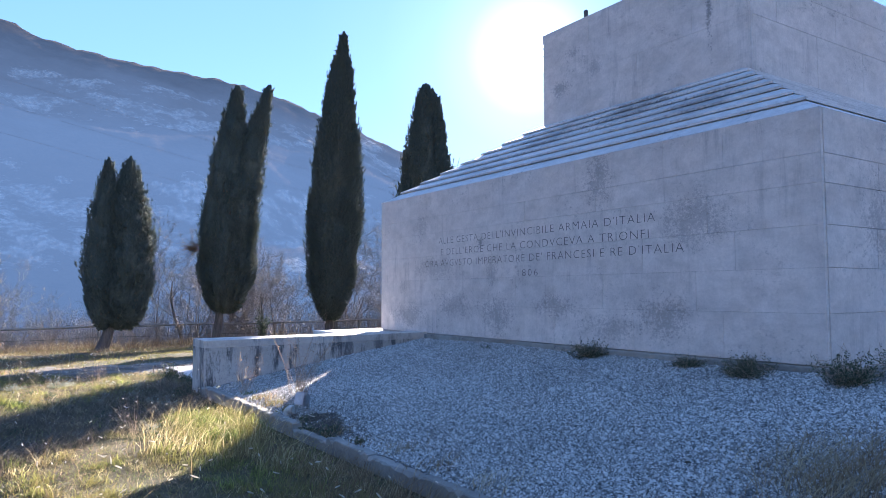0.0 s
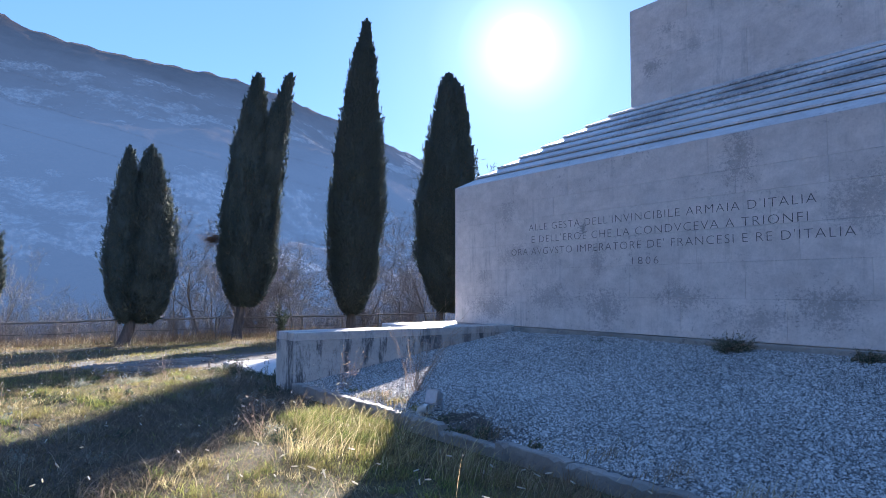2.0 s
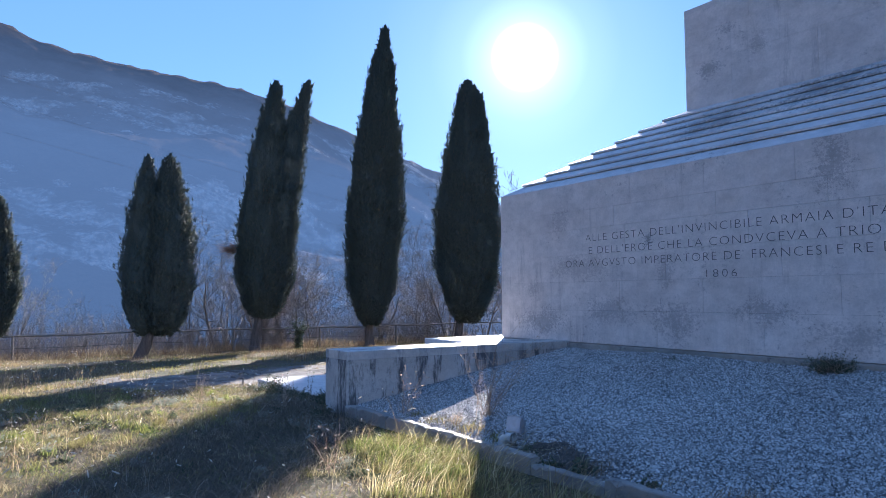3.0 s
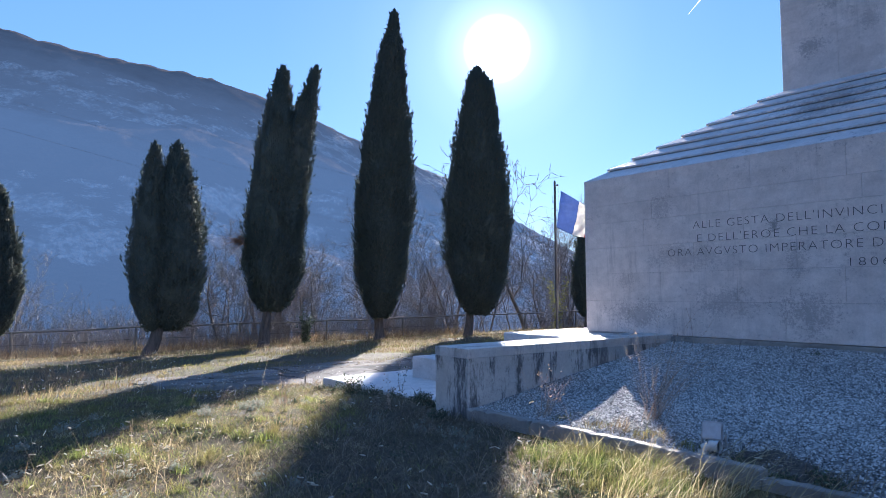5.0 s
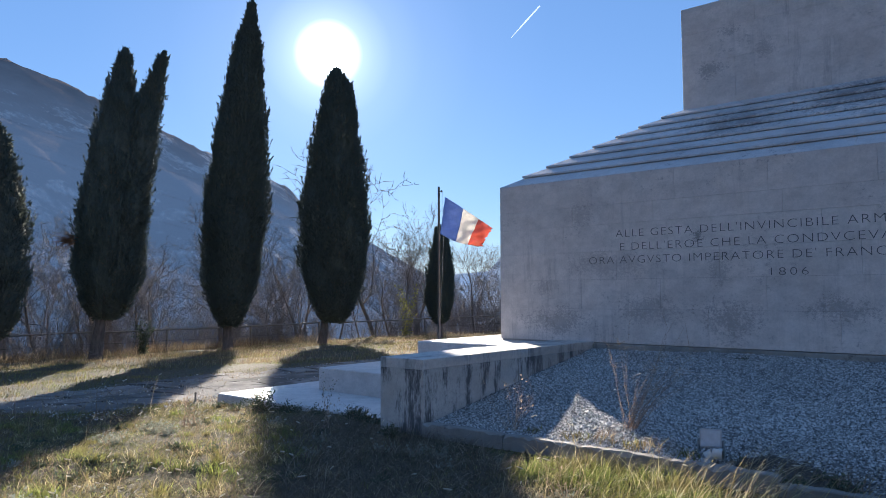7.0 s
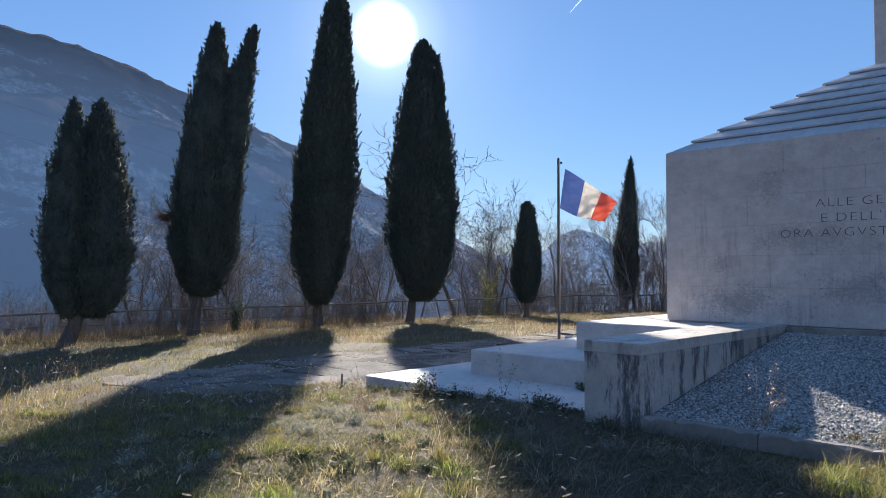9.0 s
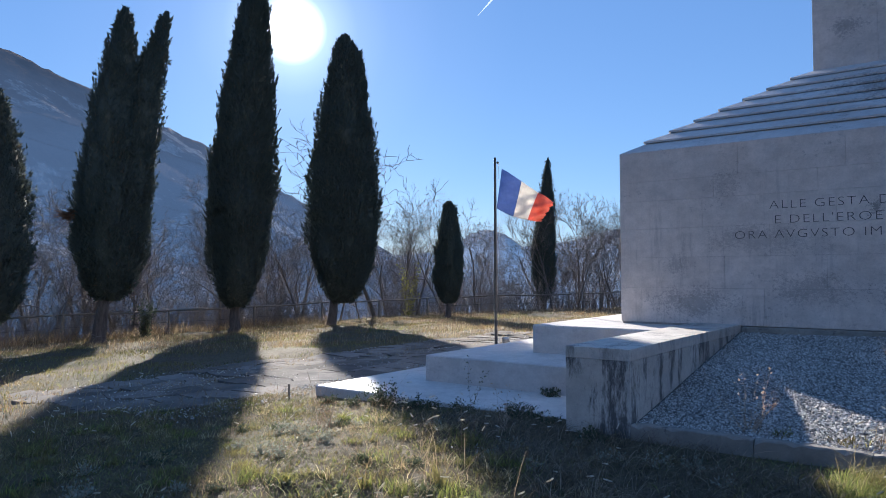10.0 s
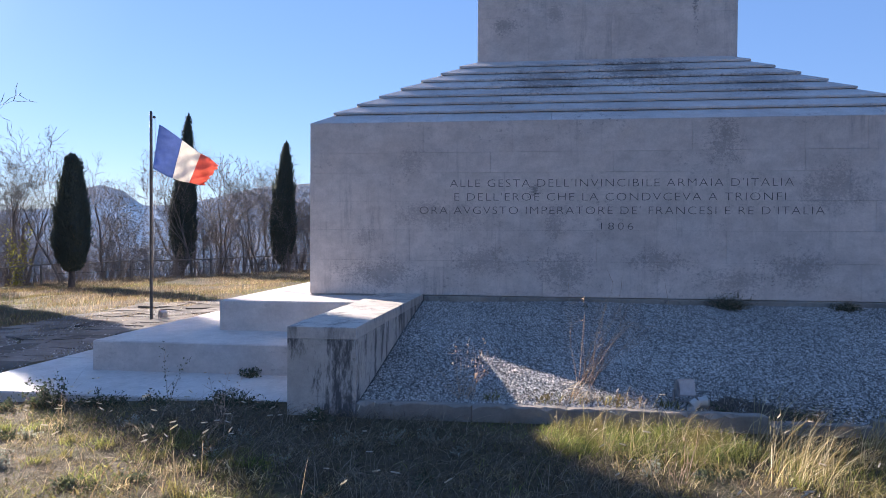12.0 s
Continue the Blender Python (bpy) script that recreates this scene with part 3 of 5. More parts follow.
# inscription: flat letters, the carving's shade put into their dark colour
def inscription(text, left, right, base, cap, spacing=1.15):
    cu = bpy.data.curves.new("inscription", "FONT")
    cu.body, cu.size, cu.space_character, cu.resolution_u = text, 1.0, spacing, 3
    cu.offset = -0.019
    ob = bpy.data.objects.new("text_source", cu)
    scene.collection.objects.link(ob)
    dg = bpy.context.evaluated_depsgraph_get()
    me = bpy.data.meshes.new_from_object(ob.evaluated_get(dg))
    bpy.data.objects.remove(ob)
    xs = [v.co.x for v in me.vertices]
    ys = [v.co.y for v in me.vertices]
    sx, sy = (left - right) / (max(xs) - min(xs)), cap / 0.7
    x_min = min(xs)
    for v in me.vertices:
        v.co = (X0 - 0.0015, left - (v.co.x - x_min) * sx, base + v.co.y * sy)
    bm = bmesh.new()
    bm.from_mesh(me)
    left_over = set(bm.faces)
    while left_over:
        island, todo = [], [left_over.pop()]
        while todo:
            f = todo.pop()
            island.append(f)
            for e in f.edges:
                for g in e.link_faces:
                    if g in left_over:
                        left_over.discard(g)
                        todo.append(g)
        index = {v: n for n, v in enumerate({v for f in island for v in f.verts})}
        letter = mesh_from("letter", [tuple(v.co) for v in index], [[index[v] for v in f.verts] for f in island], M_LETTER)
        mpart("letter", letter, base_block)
    bm.free()


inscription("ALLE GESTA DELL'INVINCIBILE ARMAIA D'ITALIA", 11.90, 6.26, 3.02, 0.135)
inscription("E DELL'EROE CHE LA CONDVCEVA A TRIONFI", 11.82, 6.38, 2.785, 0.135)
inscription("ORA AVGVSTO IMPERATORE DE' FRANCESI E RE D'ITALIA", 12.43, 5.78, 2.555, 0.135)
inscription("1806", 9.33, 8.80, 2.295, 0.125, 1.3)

# ---- steps and cheek block beside the monument ----
step_defs = [(5.55, 17.95, -0.25, 0.20, (7.9, 10.3, 12.8, 15.3, 17.8)), (7.02, 16.82, 0.10, 0.63, (9.6, 12.2, 14.9, 17.6)), (8.38, 15.51, 0.5, 1.115, (9.62, 11.8, 14.2, 16.8))]
for xs0, ys1, zb, zt, cuts in step_defs:
    step = empty("stone_step", (xs0, ys1, zb), "broad pale stone step round the monument", "step", "steps of the monument")
    edges = [xs0] + list(cuts) + [20.4]
    for k, (a, b) in enumerate(zip(edges, edges[1:])):
        blk = part("block", box_mesh("block", a + 0.002, b - 0.002, 13.145, ys1, zb, zt, M_STEP, 0.018 if k == 0 else 0.008), step)
        blk.matrix_parent_inverse = Matrix.Translation((-xs0, -ys1, -zb))
cheek = empty("cheek_wall", (4.97, 12.35, -0.2), "low concrete end wall with black run-off streaks", "low wall")
cheek_inv = Matrix.Translation((-4.97, -12.35, 0.2))
ob = part("body", box_mesh("body", 4.980, X0 - 0.003, 12.358, 13.134, -0.2, 1.0365, M_CHEEK, 0.003), cheek)
ob.matrix_parent_inverse = cheek_inv
for a, b, zt in ((4.978, 7.25, 1.172), (7.254, X0 - 0.003, 1.168)):
    ob = part("coping", box_mesh("coping", a, b, 12.357, 13.136, 1.037, zt, M_COPING, 0.006), cheek, "stained coping slab")
    ob.matrix_parent_inverse = cheek_inv

# ---- gravel bed and curb ----
def bed_z(x, y):
    x, y = np.asarray(x, float), np.asarray(y, float)
    return 0.34 + (1.06 - 0.34) * np.clip((x - 5.05) / (9.55 - 5.05), 0, 1) + 0.02 * wob(x, y, 0.6) - 0.10 * np.exp(-(((x - 5.2) / 0.5) ** 2 + ((y - 7.6) / 1.0) ** 2))


bx, by = np.linspace(5.02, 9.66, 40), np.linspace(-4, 12.36, 130)
bx = np.concatenate([bx, np.linspace(10.5, 26, 16)])
BX, BY = np.meshgrid(bx, by, indexing="ij")
bv = np.stack([BX, BY, bed_z(BX, BY)], -1).reshape(-1, 3)
n2 = len(by)
ii = (np.arange(len(bx) - 1)[:, None] * n2 + np.arange(n2 - 1)[None, :]).ravel()
bt = np.concatenate([np.stack([ii, ii + n2, ii + n2 + 1], -1), np.stack([ii, ii + n2 + 1, ii + 1], -1)])
tagged(new("gravel_bed", tri_mesh("gravel_bed", bv, bt, M_BED, True)), "sloping bed under the white gravel", "gravel", kind="structure")


def pebbles(x, y, z, size):
    """Irregular pointed stones, open below where they lie in the bed, as corners and triangles."""
    n = len(x)
    dirs = np.array([[1, 0, -0.2], [0, 1, -0.2], [-1, 0, -0.2], [0, -1, -0.2], [0.25, 0.1, 0.75]], float)
    v = dirs[None] * (size[:, None] * rng.uniform(0.55, 1.25, (n, 5)))[:, :, None]
    v += rng.normal(0, 0.22, (n, 5, 3)) * size[:, None, None]
    a = rng.uniform(0, 6.28, n)
    c, s_ = np.cos(a)[:, None], np.sin(a)[:, None]
    out = np.stack([v[..., 0] * c - v[..., 1] * s_ + x[:, None], v[..., 0] * s_ + v[..., 1] * c + y[:, None], v[..., 2] + z[:, None]], -1)
    f = np.array([[0, 1, 4], [1, 2, 4], [2, 3, 4], [3, 0, 4]])
    return out.reshape(-1, 3), (np.arange(n)[:, None, None] * 5 + f[None]).reshape(-1, 3)


N_PEB = 270000
px, py = rng.uniform(5.08, 9.54, N_PEB), rng.uniform(-0.6, 12.33, N_PEB)
bare = np.exp(-(((px - 5.25) / 0.35) ** 2 + ((py - 7.7) / 0.9) ** 2)) > rng.uniform(0, 1, N_PEB)
px, py = px[~bare], py[~bare]
ps = rng.gamma(5, 0.0015, len(px)) + 0.005
tagged(new("gravel", tri_mesh("gravel", *pebbles(px, py, bed_z(px, py) + ps * 0.35, ps), M_GRAVEL)), "white and grey crushed stone gravel", "gravel", kind="stuff")


def worn_block(name, x0, x1, y0, y1, z0, z1, mat, seed):
    """A long curb block along y with chipped and rounded top edges."""
    r = random.Random(seed)
    n, verts, faces = 14, [], []
    for i in range(n + 1):
        y = y0 + (y1 - y0) * i / n
        c1, c2 = 0.010 + r.random() ** 4 * 0.05, 0.010 + r.random() ** 4 * 0.04
        zt = z1 - r.random() * 0.008 - (0.012 if i in (0, n) else 0)
        verts += [(x0, y, z0), (x0 + r.uniform(0, 0.004), y, zt - c1), (x0 + c1, y, zt), (x1 - c2, y, zt), (x1, y, zt - c2), (x1, y, z0)]
    for i in range(n):
        a, b = i * 6, i * 6 + 6
        faces += [(a + k, b + k, b + k + 1, a + k + 1) for k in range(5)]
    return mesh_from(name, verts, faces + [(5, 4, 3, 2, 1, 0), tuple(n * 6 + k for k in range(6))], mat)


curb = empty("curb", (5.0, 12.3, 0.2), "weathered concrete curb along the gravel", "curb", kind="structure")
yc, k = 12.34, 0
while yc > -3.5:
    ln = 1.0 if k else 1.25
    drop = 0.0 if yc > 9.0 else 0.07 if 7.5 < yc < 8.5 else 0.02 + 0.01 * math.sin(k * 2.3)
    ob = part("curb_stone", worn_block("curb_stone", 4.935 + 0.006 * math.sin(k * 1.7), 5.065, yc - ln + 0.006, yc, -0.05, 0.385 - drop, M_CURB, 60 + k), curb)
    ob.matrix_parent_inverse = Matrix.Translation((-5.0, -12.3, -0.2))
    yc -= ln
    k += 1

# ---- trees ----
def cypress_profile(u, blunt=0.0):
    """Crown radius, from 0 to 1, over the crown's height from its foot to its tip; a blunt tip stays wide to the top."""
    return blunt * np.interp(u, [0.6, 0.8, 0.9, 0.97, 1.0], [0.0, 0.09, 0.17, 0.26, 0.16]) + np.interp(
        u, [0, 0.03, 0.09, 0.17, 0.29, 0.41, 0.55, 0.67, 0.8, 0.9, 0.96, 1.0], [0.26, 0.48, 0.71, 0.89, 1.0, 0.97, 0.86, 0.70, 0.47, 0.25, 0.11, 0.015])


def cypress(name, base, crown_foot, spires, seed, label, tufts=9000, trunk_r=0.26, dead=None, blunt=0.0):
    """A clipped-foot cypress. spires: (dx, dy, tip height, radius, lean x, lean y) about the trunk, heights in the world."""
    r = np.random.default_rng(seed)
    tree = empty(name, base, label, "tree", "cypresses round the monument")
    bx_, by_, bz_ = base
    segs, p = [], np.array([0.0, 0.0, -0.25])
    top = np.array([spires[0][0] * 0.8, spires[0][1] * 0.8, crown_foot - bz_ + 1.6])
    for k in range(6):
        q = np.array([0, 0, -0.25]) + (top - np.array([0, 0, -0.25])) * (k + 1) / 6 + np.array([*r.normal(0, 0.03, 2), 0])
        segs.append((p, q, trunk_r * (1.25 - 0.12 * k if k else 1.55), trunk_r * (1.13 - 0.12 * k)))
        p = q
    part("trunk", mesh_from("trunk", *sweep([segs[0][0]] + [g[1] for g in segs], [segs[0][2]] + [g[3] for g in segs]), M_BARK, True), tree, "grey-brown trunk")
    vv, tt, cv, ct = [], [], [], []
    nv = nc = 0
    weight = [sp[3] * (sp[2] - crown_foot) for sp in spires]
    for (dx, dy, tip, rad, lx, ly), wgt in zip(spires, weight):
        height = tip - crown_foot
        n = int(2.9 * tufts * wgt / sum(weight))
        ph = r.uniform(0, 6.28, 6)

        def radius(u, th):
            lump = 1 + 0.07 * np.sin(3 * th + ph[0] + 5 * u) + 0.06 * np.sin(5 * th + ph[1] - 11 * u) + 0.05 * np.sin(9 * u * 3 + ph[2] + 2 * th) + 0.03 * np.sin(40 * u + ph[3] + 3 * th)
            return rad * cypress_profile(u, blunt) * lump

        def centre(u):
            return dx + lx * u ** 1.6, dy + ly * u ** 1.6
        us, ths = np.linspace(0.005, 0.99, 30), np.arange(14) * 2 * np.pi / 14
        for u in us:
            cx, cy = centre(u)
            for th in ths:
                rr = radius(u, th) * 0.88
                cv.append((cx + rr * math.cos(th), cy + rr * math.sin(th), crown_foot - bz_ + height * u))
        for i in range(29):
            for k in range(14):
                k2 = (k + 1) % 14
                a, b, c, d = nc + i * 14 + k, nc + i * 14 + k2, nc + (i + 1) * 14 + k2, nc + (i + 1) * 14 + k
                ct += [(a, b, c), (a, c, d)]
        ct += [(nc, nc + k + 1, nc + k) for k in range(1, 13)]
        nc = len(cv)
        u = r.uniform(0, 1, n * 3)
        u = u[r.uniform(0, 1, n * 3) < cypress_profile(u, blunt) * 0.9 + 0.1][:n]
        n = len(u)
        th = r.uniform(0, 6.28, n)
        rr = radius(u, th) * (r.uniform(0.86, 1.05, n) + (r.uniform(0, 1, n) < 0.03) * 0.06)
        n_tip = n // 14
        u[:n_tip] = 1 - 0.20 * r.uniform(0, 1, n_tip) ** 1.3
        rr[:n_tip] = radius(u[:n_tip], th[:n_tip]) * r.uniform(0.2, 1.25, n_tip)
        spray = 130 + int(34 * height)              # feathery plumes that stand out of the outline
        su, sth = 0.02 + 0.95 * r.uniform(0, 1, spray) ** 0.8, r.uniform(0, 6.28, spray)
        sout = r.uniform(0.02, 0.36, spray) * (0.35 + 0.65 * cypress_profile(su))
        slen = np.minimum(r.uniform(0.35, 0.95, spray), (1.0 - su) * height * 0.9)
        pick = n_tip + np.nonzero(r.uniform(0, 1, n - n_tip) < 0.40)[0]
        which = r.integers(0, spray, len(pick))
        up = r.uniform(0, 1, len(pick))
        u[pick] = np.clip(su[which] + (up * slen[which] - 0.1) / height, 0, 1.0)
        th[pick] = sth[which] + r.normal(0, 0.10, len(pick)) * (1.1 - up) / (rad * cypress_profile(su[which], blunt) + 0.15)
        rr[pick] = (radius(su[which], sth[which]) * (1 - 0.6 * up) + radius(u[pick], sth[which]) * 0.6 * up) * 0.95 + sout[which] * up
        cx, cy = centre(u)
        pos = np.stack([cx + rr * np.cos(th), cy + rr * np.sin(th), crown_foot - bz_ + height * u], -1)
        size = r.uniform(0.05, 0.16, n) * (0.75 + 0.25 * rad)
        stray = r.uniform(0, 1, n) < 0.05
        size[stray] *= 1.6
        out = np.stack([np.cos(th), np.sin(th), np.zeros(n)], -1)
        d = out * r.uniform(0.10, 1.3, (n, 1)) + np.array([0, 0, 1.0]) + r.normal(0, 0.42, (n, 3))
        d[:n_tip] += np.array([0, 0, 1.2])
        d[u < 0.06, 2] -= 1.1
        d /= np.linalg.norm(d, axis=1, keepdims=True)
        side = np.cross(d, out + r.normal(0, 0.3, (n, 3)))
        side /= np.linalg.norm(side, axis=1, keepdims=True)
        w = size * r.uniform(0.18, 0.34, n)
        fat = np.cross(d, side)
        p0 = pos - d * (size * 0.35)[:, None]
        v = np.stack([p0 + side * w[:, None], p0 - side * w[:, None] * 0.6 + fat * w[:, None] * 0.8, p0 - side * w[:, None] * 0.6 - fat * w[:, None] * 0.8, pos + d * (size * 0.75)[:, None]], 1)
        f = np.array([[3, 1, 0], [3, 2, 1], [3, 0, 2]])
        vv.append(v.reshape(-1, 3))
        tt.append((nv + np.arange(n)[:, None, None] * 4 + f[None]).reshape(-1, 3))
        nv += 4 * n
    crown = part("crown", tri_mesh("crown", np.concatenate(vv), np.concatenate(tt), M_CYPRESS), tree, "dense dark green upright foliage")
    part("inner_foliage", tri_mesh("inner_foliage", np.array(cv), np.array(ct), M_CYPRESS_CORE, True), crown)
    if dead:
        sg = []
        for k in range(90):
            s0 = np.array(dead) + r.normal(0, 0.10, 3)
            dd = np.array([-0.8, -0.25, -0.15]) + r.normal(0, 0.35, 3)
            sg.append((s0, s0 + dd * r.uniform(0.3, 0.8), 0.018, 0.003))
        part("dead_spray", tri_mesh("dead_spray", *tubes(sg, 3), M_BROWN), crown, "rust-brown dead spray")
    return tree


def gz1(x, y):
    return float(ground_z(x, y))


cypress("cypress", (6.64, 36.7, -0.74), 0.25, [(1.0, 0, 8.7, 1.35, 0.16, 0), (0.20, 0.1, 8.6, 1.0, 0.0, 0), (0.65, 0.2, 6.0, 1.1, 0, 0)], 11, "small twin-tipped dark green cypress by the fence", 10000)
cypress("cypress", (12.75, 39.0, -0.90), 0.9, [(0.30, 0, 13.8, 1.36, 0.72, 0), (0.42, -0.2, 14.0, 1.12, 2.30, -0.3), (0.52, 0.3, 10.9, 1.55, 1.0, 0)], 12, "forked double-topped tall dark cypress", 17000, 0.25, dead=(-1.15, 0.2, 5.4), blunt=0.3)
cypress("cypress", (19.30, 38.7, -0.90), 0.35, [(0.10, -0.2, 17.5, 1.58, 0.05, -1.5)], 13, "tallest slender dark green cypress with pointed tip", 14000, 0.25)
cypress("cypress", (24.33, 37.1, -0.86), 0.45, [(0.50, -0.45, 15.1, 1.85, 0.10, -0.1), (0.60, -0.55, 14.5, 1.70, 0.40, -0.3)], 14, "broad tall dark green cypress", 17000, 0.24, blunt=0.5)
cypress("cypress", (32.3, 35.0, -0.76), 0.2, [(0.1, 0, 6.45, 0.88, 0, 0), (0.1, 0.1, 6.2, 0.82, 0.25, -0.1)], 15, "short blunt dark cypress near the fence", 6000, 0.16, blunt=0.7)
cypress("cypress", (44.2, 34.9, -1.1), 0.0, [(0, 0, 10.7, 0.82, 0.25, -0.3), (0.05, 0, 7.6, 0.85, 0, 0)], 16, "thin pointed cypress with crooked tip", 6500, 0.16)
cypress("cypress", (46.8, 28.6, -1.0), 0.0, [(0, 0, 9.0, 0.85, 0.25, -0.2)], 17, "narrow dark cypress beyond the monument", 5500, 0.16)
cypress("cypress", (1.05, 37.3, -0.78), 0.3, [(0, 0, 6.35, 0.85, 0, 0)], 18, "small narrow cypress by the fence", 6000, 0.16)
cypress("cypress", (35.0, 10.0, 0.2), 1.2, [(0, 0, 13.2, 1.8, 0, 0)], 19, "tall cypress behind the monument", 8000, 0.3)

# ---- fence ----
fence_line = [(-34, 42.6), (-12, 42.0), (2, 41.5), (28, 41.5), (37, 40.3), (46.5, 28.5), (54, 10)]
fence = empty("fence", (2, 41.5, gz1(2, 41.5)), "weathered wooden rail fence along the terrace edge", "fence", kind="structure")
fence_inv = Matrix.Translation((-2, -41.5, -gz1(2, 41.5)))


def along_line(pts, step):
    out = []
    for (xa, ya), (xb, yb) in zip(pts, pts[1:]):
        n = max(1, round(math.hypot(xb - xa, yb - ya) / step))
        out += [(xa + (xb - xa) * k / n, ya + (yb - ya) * k / n) for k in range(n)]
    return out + [pts[-1]]


posts = [(x, y, gz1(x, y)) for x, y in along_line(fence_line, 5.4)]
frng = np.random.default_rng(3)
for i, (x, y, z) in enumerate(posts):
    lean = frng.normal(0, 0.03, 2)
    pv, pt = tubes([((x, y, z - 0.3), (x + lean[0], y + lean[1], z + 1.22), 0.062, 0.055), ((x + lean[0], y + lean[1], z + 1.22), (x + lean[0], y + lean[1], z + 1.25), 0.055, 0.02)], 7)
    ob = part("post", tri_mesh("post", pv, pt, M_FENCE, True), fence)
    ob.matrix_parent_inverse = fence_inv
    if i + 1 < len(posts):
        x2, y2, z2 = posts[i + 1]
        mid = ((x + x2) / 2, (y + y2) / 2, (z + z2) / 2 + 1.20)
        for h, rr in ((1.20, 0.05), (0.62, 0.012)):
            rv, rt = tubes([((x, y, z + h), (mid[0], mid[1], mid[2] - 1.24 + h), rr, rr), ((mid[0], mid[1], mid[2] - 1.24 + h), (x2, y2, z2 + h), rr, rr)], 6)
            ob = part("rail" if rr > 0.03 else "wire", tri_mesh("rail", rv, rt, M_FENCE if rr > 0.03 else M_POLE, True), fence)
            ob.matrix_parent_inverse = fence_inv

# ---- bare trees and brush beyond the fence ----
def bare_tree_meshes(seed, height, spread):
    """The trunk and the branches of one leafless tree, rooted at the origin."""
    r = np.random.default_rng(seed)
    trunk, limbs = [], []

    def grow(p, d, length, rad, level):
        steps = (5, 4, 3, 2, 1)[level]
        q = p
        nodes = []
        for k in range(steps):
            d = d + r.normal(0, 0.13 + 0.05 * level, 3) + np.array([0, 0, 0.06])
            d = d / np.linalg.norm(d)
            e = q + d * length / steps
            ra, rb = rad * (1 - 0.7 * k / steps), rad * (1 - 0.7 * (k + 1) / steps)
            (trunk if level == 0 else limbs).append((q, e, ra, rb))
            nodes.append((e, d, rb))
            q = e
        if level == 4:
            return
        count = (10, 6, 4, 2)[level]
        for c in range(count):
            e, dd, rb = nodes[min(len(nodes) - 1, int(len(nodes) * (0.25 + 0.75 * (c + r.uniform(0, 0.9)) / count)))]
            side = r.normal(0, 1, 3)
            side -= dd * side.dot(dd)
            side /= np.linalg.norm(side) + 1e-9
            nd = dd * r.uniform(0.5, 0.9) + side * spread * r.uniform(0.6, 1.2)
            grow(e, nd / np.linalg.norm(nd), length * r.uniform(0.36, 0.60), max(0.015, rb * r.uniform(0.45, 0.7)), level + 1)
    grow(np.array([0, 0, -0.4]), np.array([r.normal(0, 0.08), r.normal(0, 0.08), 1.0]), height * 0.80, height * 0.016, 0)
    return mesh_from("trunk", *sweep([trunk[0][0]] + [g[1] for g in trunk], [trunk[0][2]] + [g[3] for g in trunk], 6), M_TWIG, True), tri_mesh("crown", *tubes(limbs, 3), M_TWIG)


kinds = [bare_tree_meshes(40 + k, h, s) for k, (h, s) in enumerate([(6.5, 0.62), (7.5, 0.55), (5.0, 0.5), (6.0, 0.42), (8.2, 0.5), (4.2, 0.6), (5.5, 0.38), (7.6, 0.75)])]
brng = random.Random(21)
tree_spots = [(35.4, 43.6, 7, 1.45), (28.5, 44.0, 0, 1.1), (29.8, 45.5, 4, 0.95), (37.5, 43.0, 1, 1.0), (47.5, 33.5, 3, 1.25), (46.0, 36.5, 4, 0.9), (22.0, 43.2, 1, 0.9), (17.0, 43.8, 2, 1.0), (14.6, 44.5, 0, 0.75)]
for k in range(26):
    tree_spots.append((brng.uniform(12, 36), brng.uniform(43, 49), brng.randrange(8), brng.uniform(0.65, 1.05)))
for k in range(95):
    u = brng.random()
    tree_spots.append((36 + 20 * u + brng.uniform(0, 7), 43 - 33 * u + brng.uniform(0, 6), brng.randrange(8), brng.uniform(0.6, 1.0)))
for k in range(10):
    tree_spots.append((brng.uniform(-26, 12), brng.uniform(44, 50), brng.randrange(8), brng.uniform(0.5, 0.8)))
for x, y, k, s in tree_spots:
    tree = empty("bare_tree", (x, y, gz1(x, y)), "leafless grey-brown tree with fine twigs", "tree", "bare trees beyond the fence")
    tree.rotation_euler, tree.scale = (0, 0, brng.uniform(0, 6.28)), (s, s, s)
    part("trunk", kinds[k][0], tree)
    tagged(part("crown", kinds[k][1], tree), kind="stuff")


def strands(x, y, z, length, width, dirx, diry, bend, joints_=2):
    """Curved blades as corners and triangles: arrays of roots, lengths, widths and leaning directions."""
    n = len(x)
    a = rng.uniform(0, 6.28, n)
    w = np.stack([np.cos(a) * width / 2, np.sin(a) * width / 2, np.zeros(n)], -1)
    root = np.stack([x, y, z], -1)
    d = np.stack([dirx, diry, np.zeros(n)], -1)
    rows_v, tip = [], None
    for k in range(joints_ + 1):
        q = k / joints_
        rise = q - 0.42 * np.minimum(bend, 1.9) * q ** 2
        p = root + np.array([0, 0, 1.0]) * (length * rise)[:, None] + d * (length * bend * 0.85 * q ** 1.7)[:, None]
        if k < joints_:
            rows_v += [p - w * (1 - 0.45 * q), p + w * (1 - 0.45 * q)]
        else:
            tip = p
            rows_v.append(p)
    v = np.stack(rows_v, 1)
    f = []
    for k in range(joints_ - 1):
        f += [[2 * k, 2 * k + 1, 2 * k + 3], [2 * k, 2 * k + 3, 2 * k + 2]]
    f.append([2 * joints_ - 2, 2 * joints_ - 1, 2 * joints_])
    m = 2 * joints_ + 1
    return v.reshape(-1, 3), (np.arange(n)[:, None, None] * m + np.array(f)[None]).reshape(-1, 3), tip


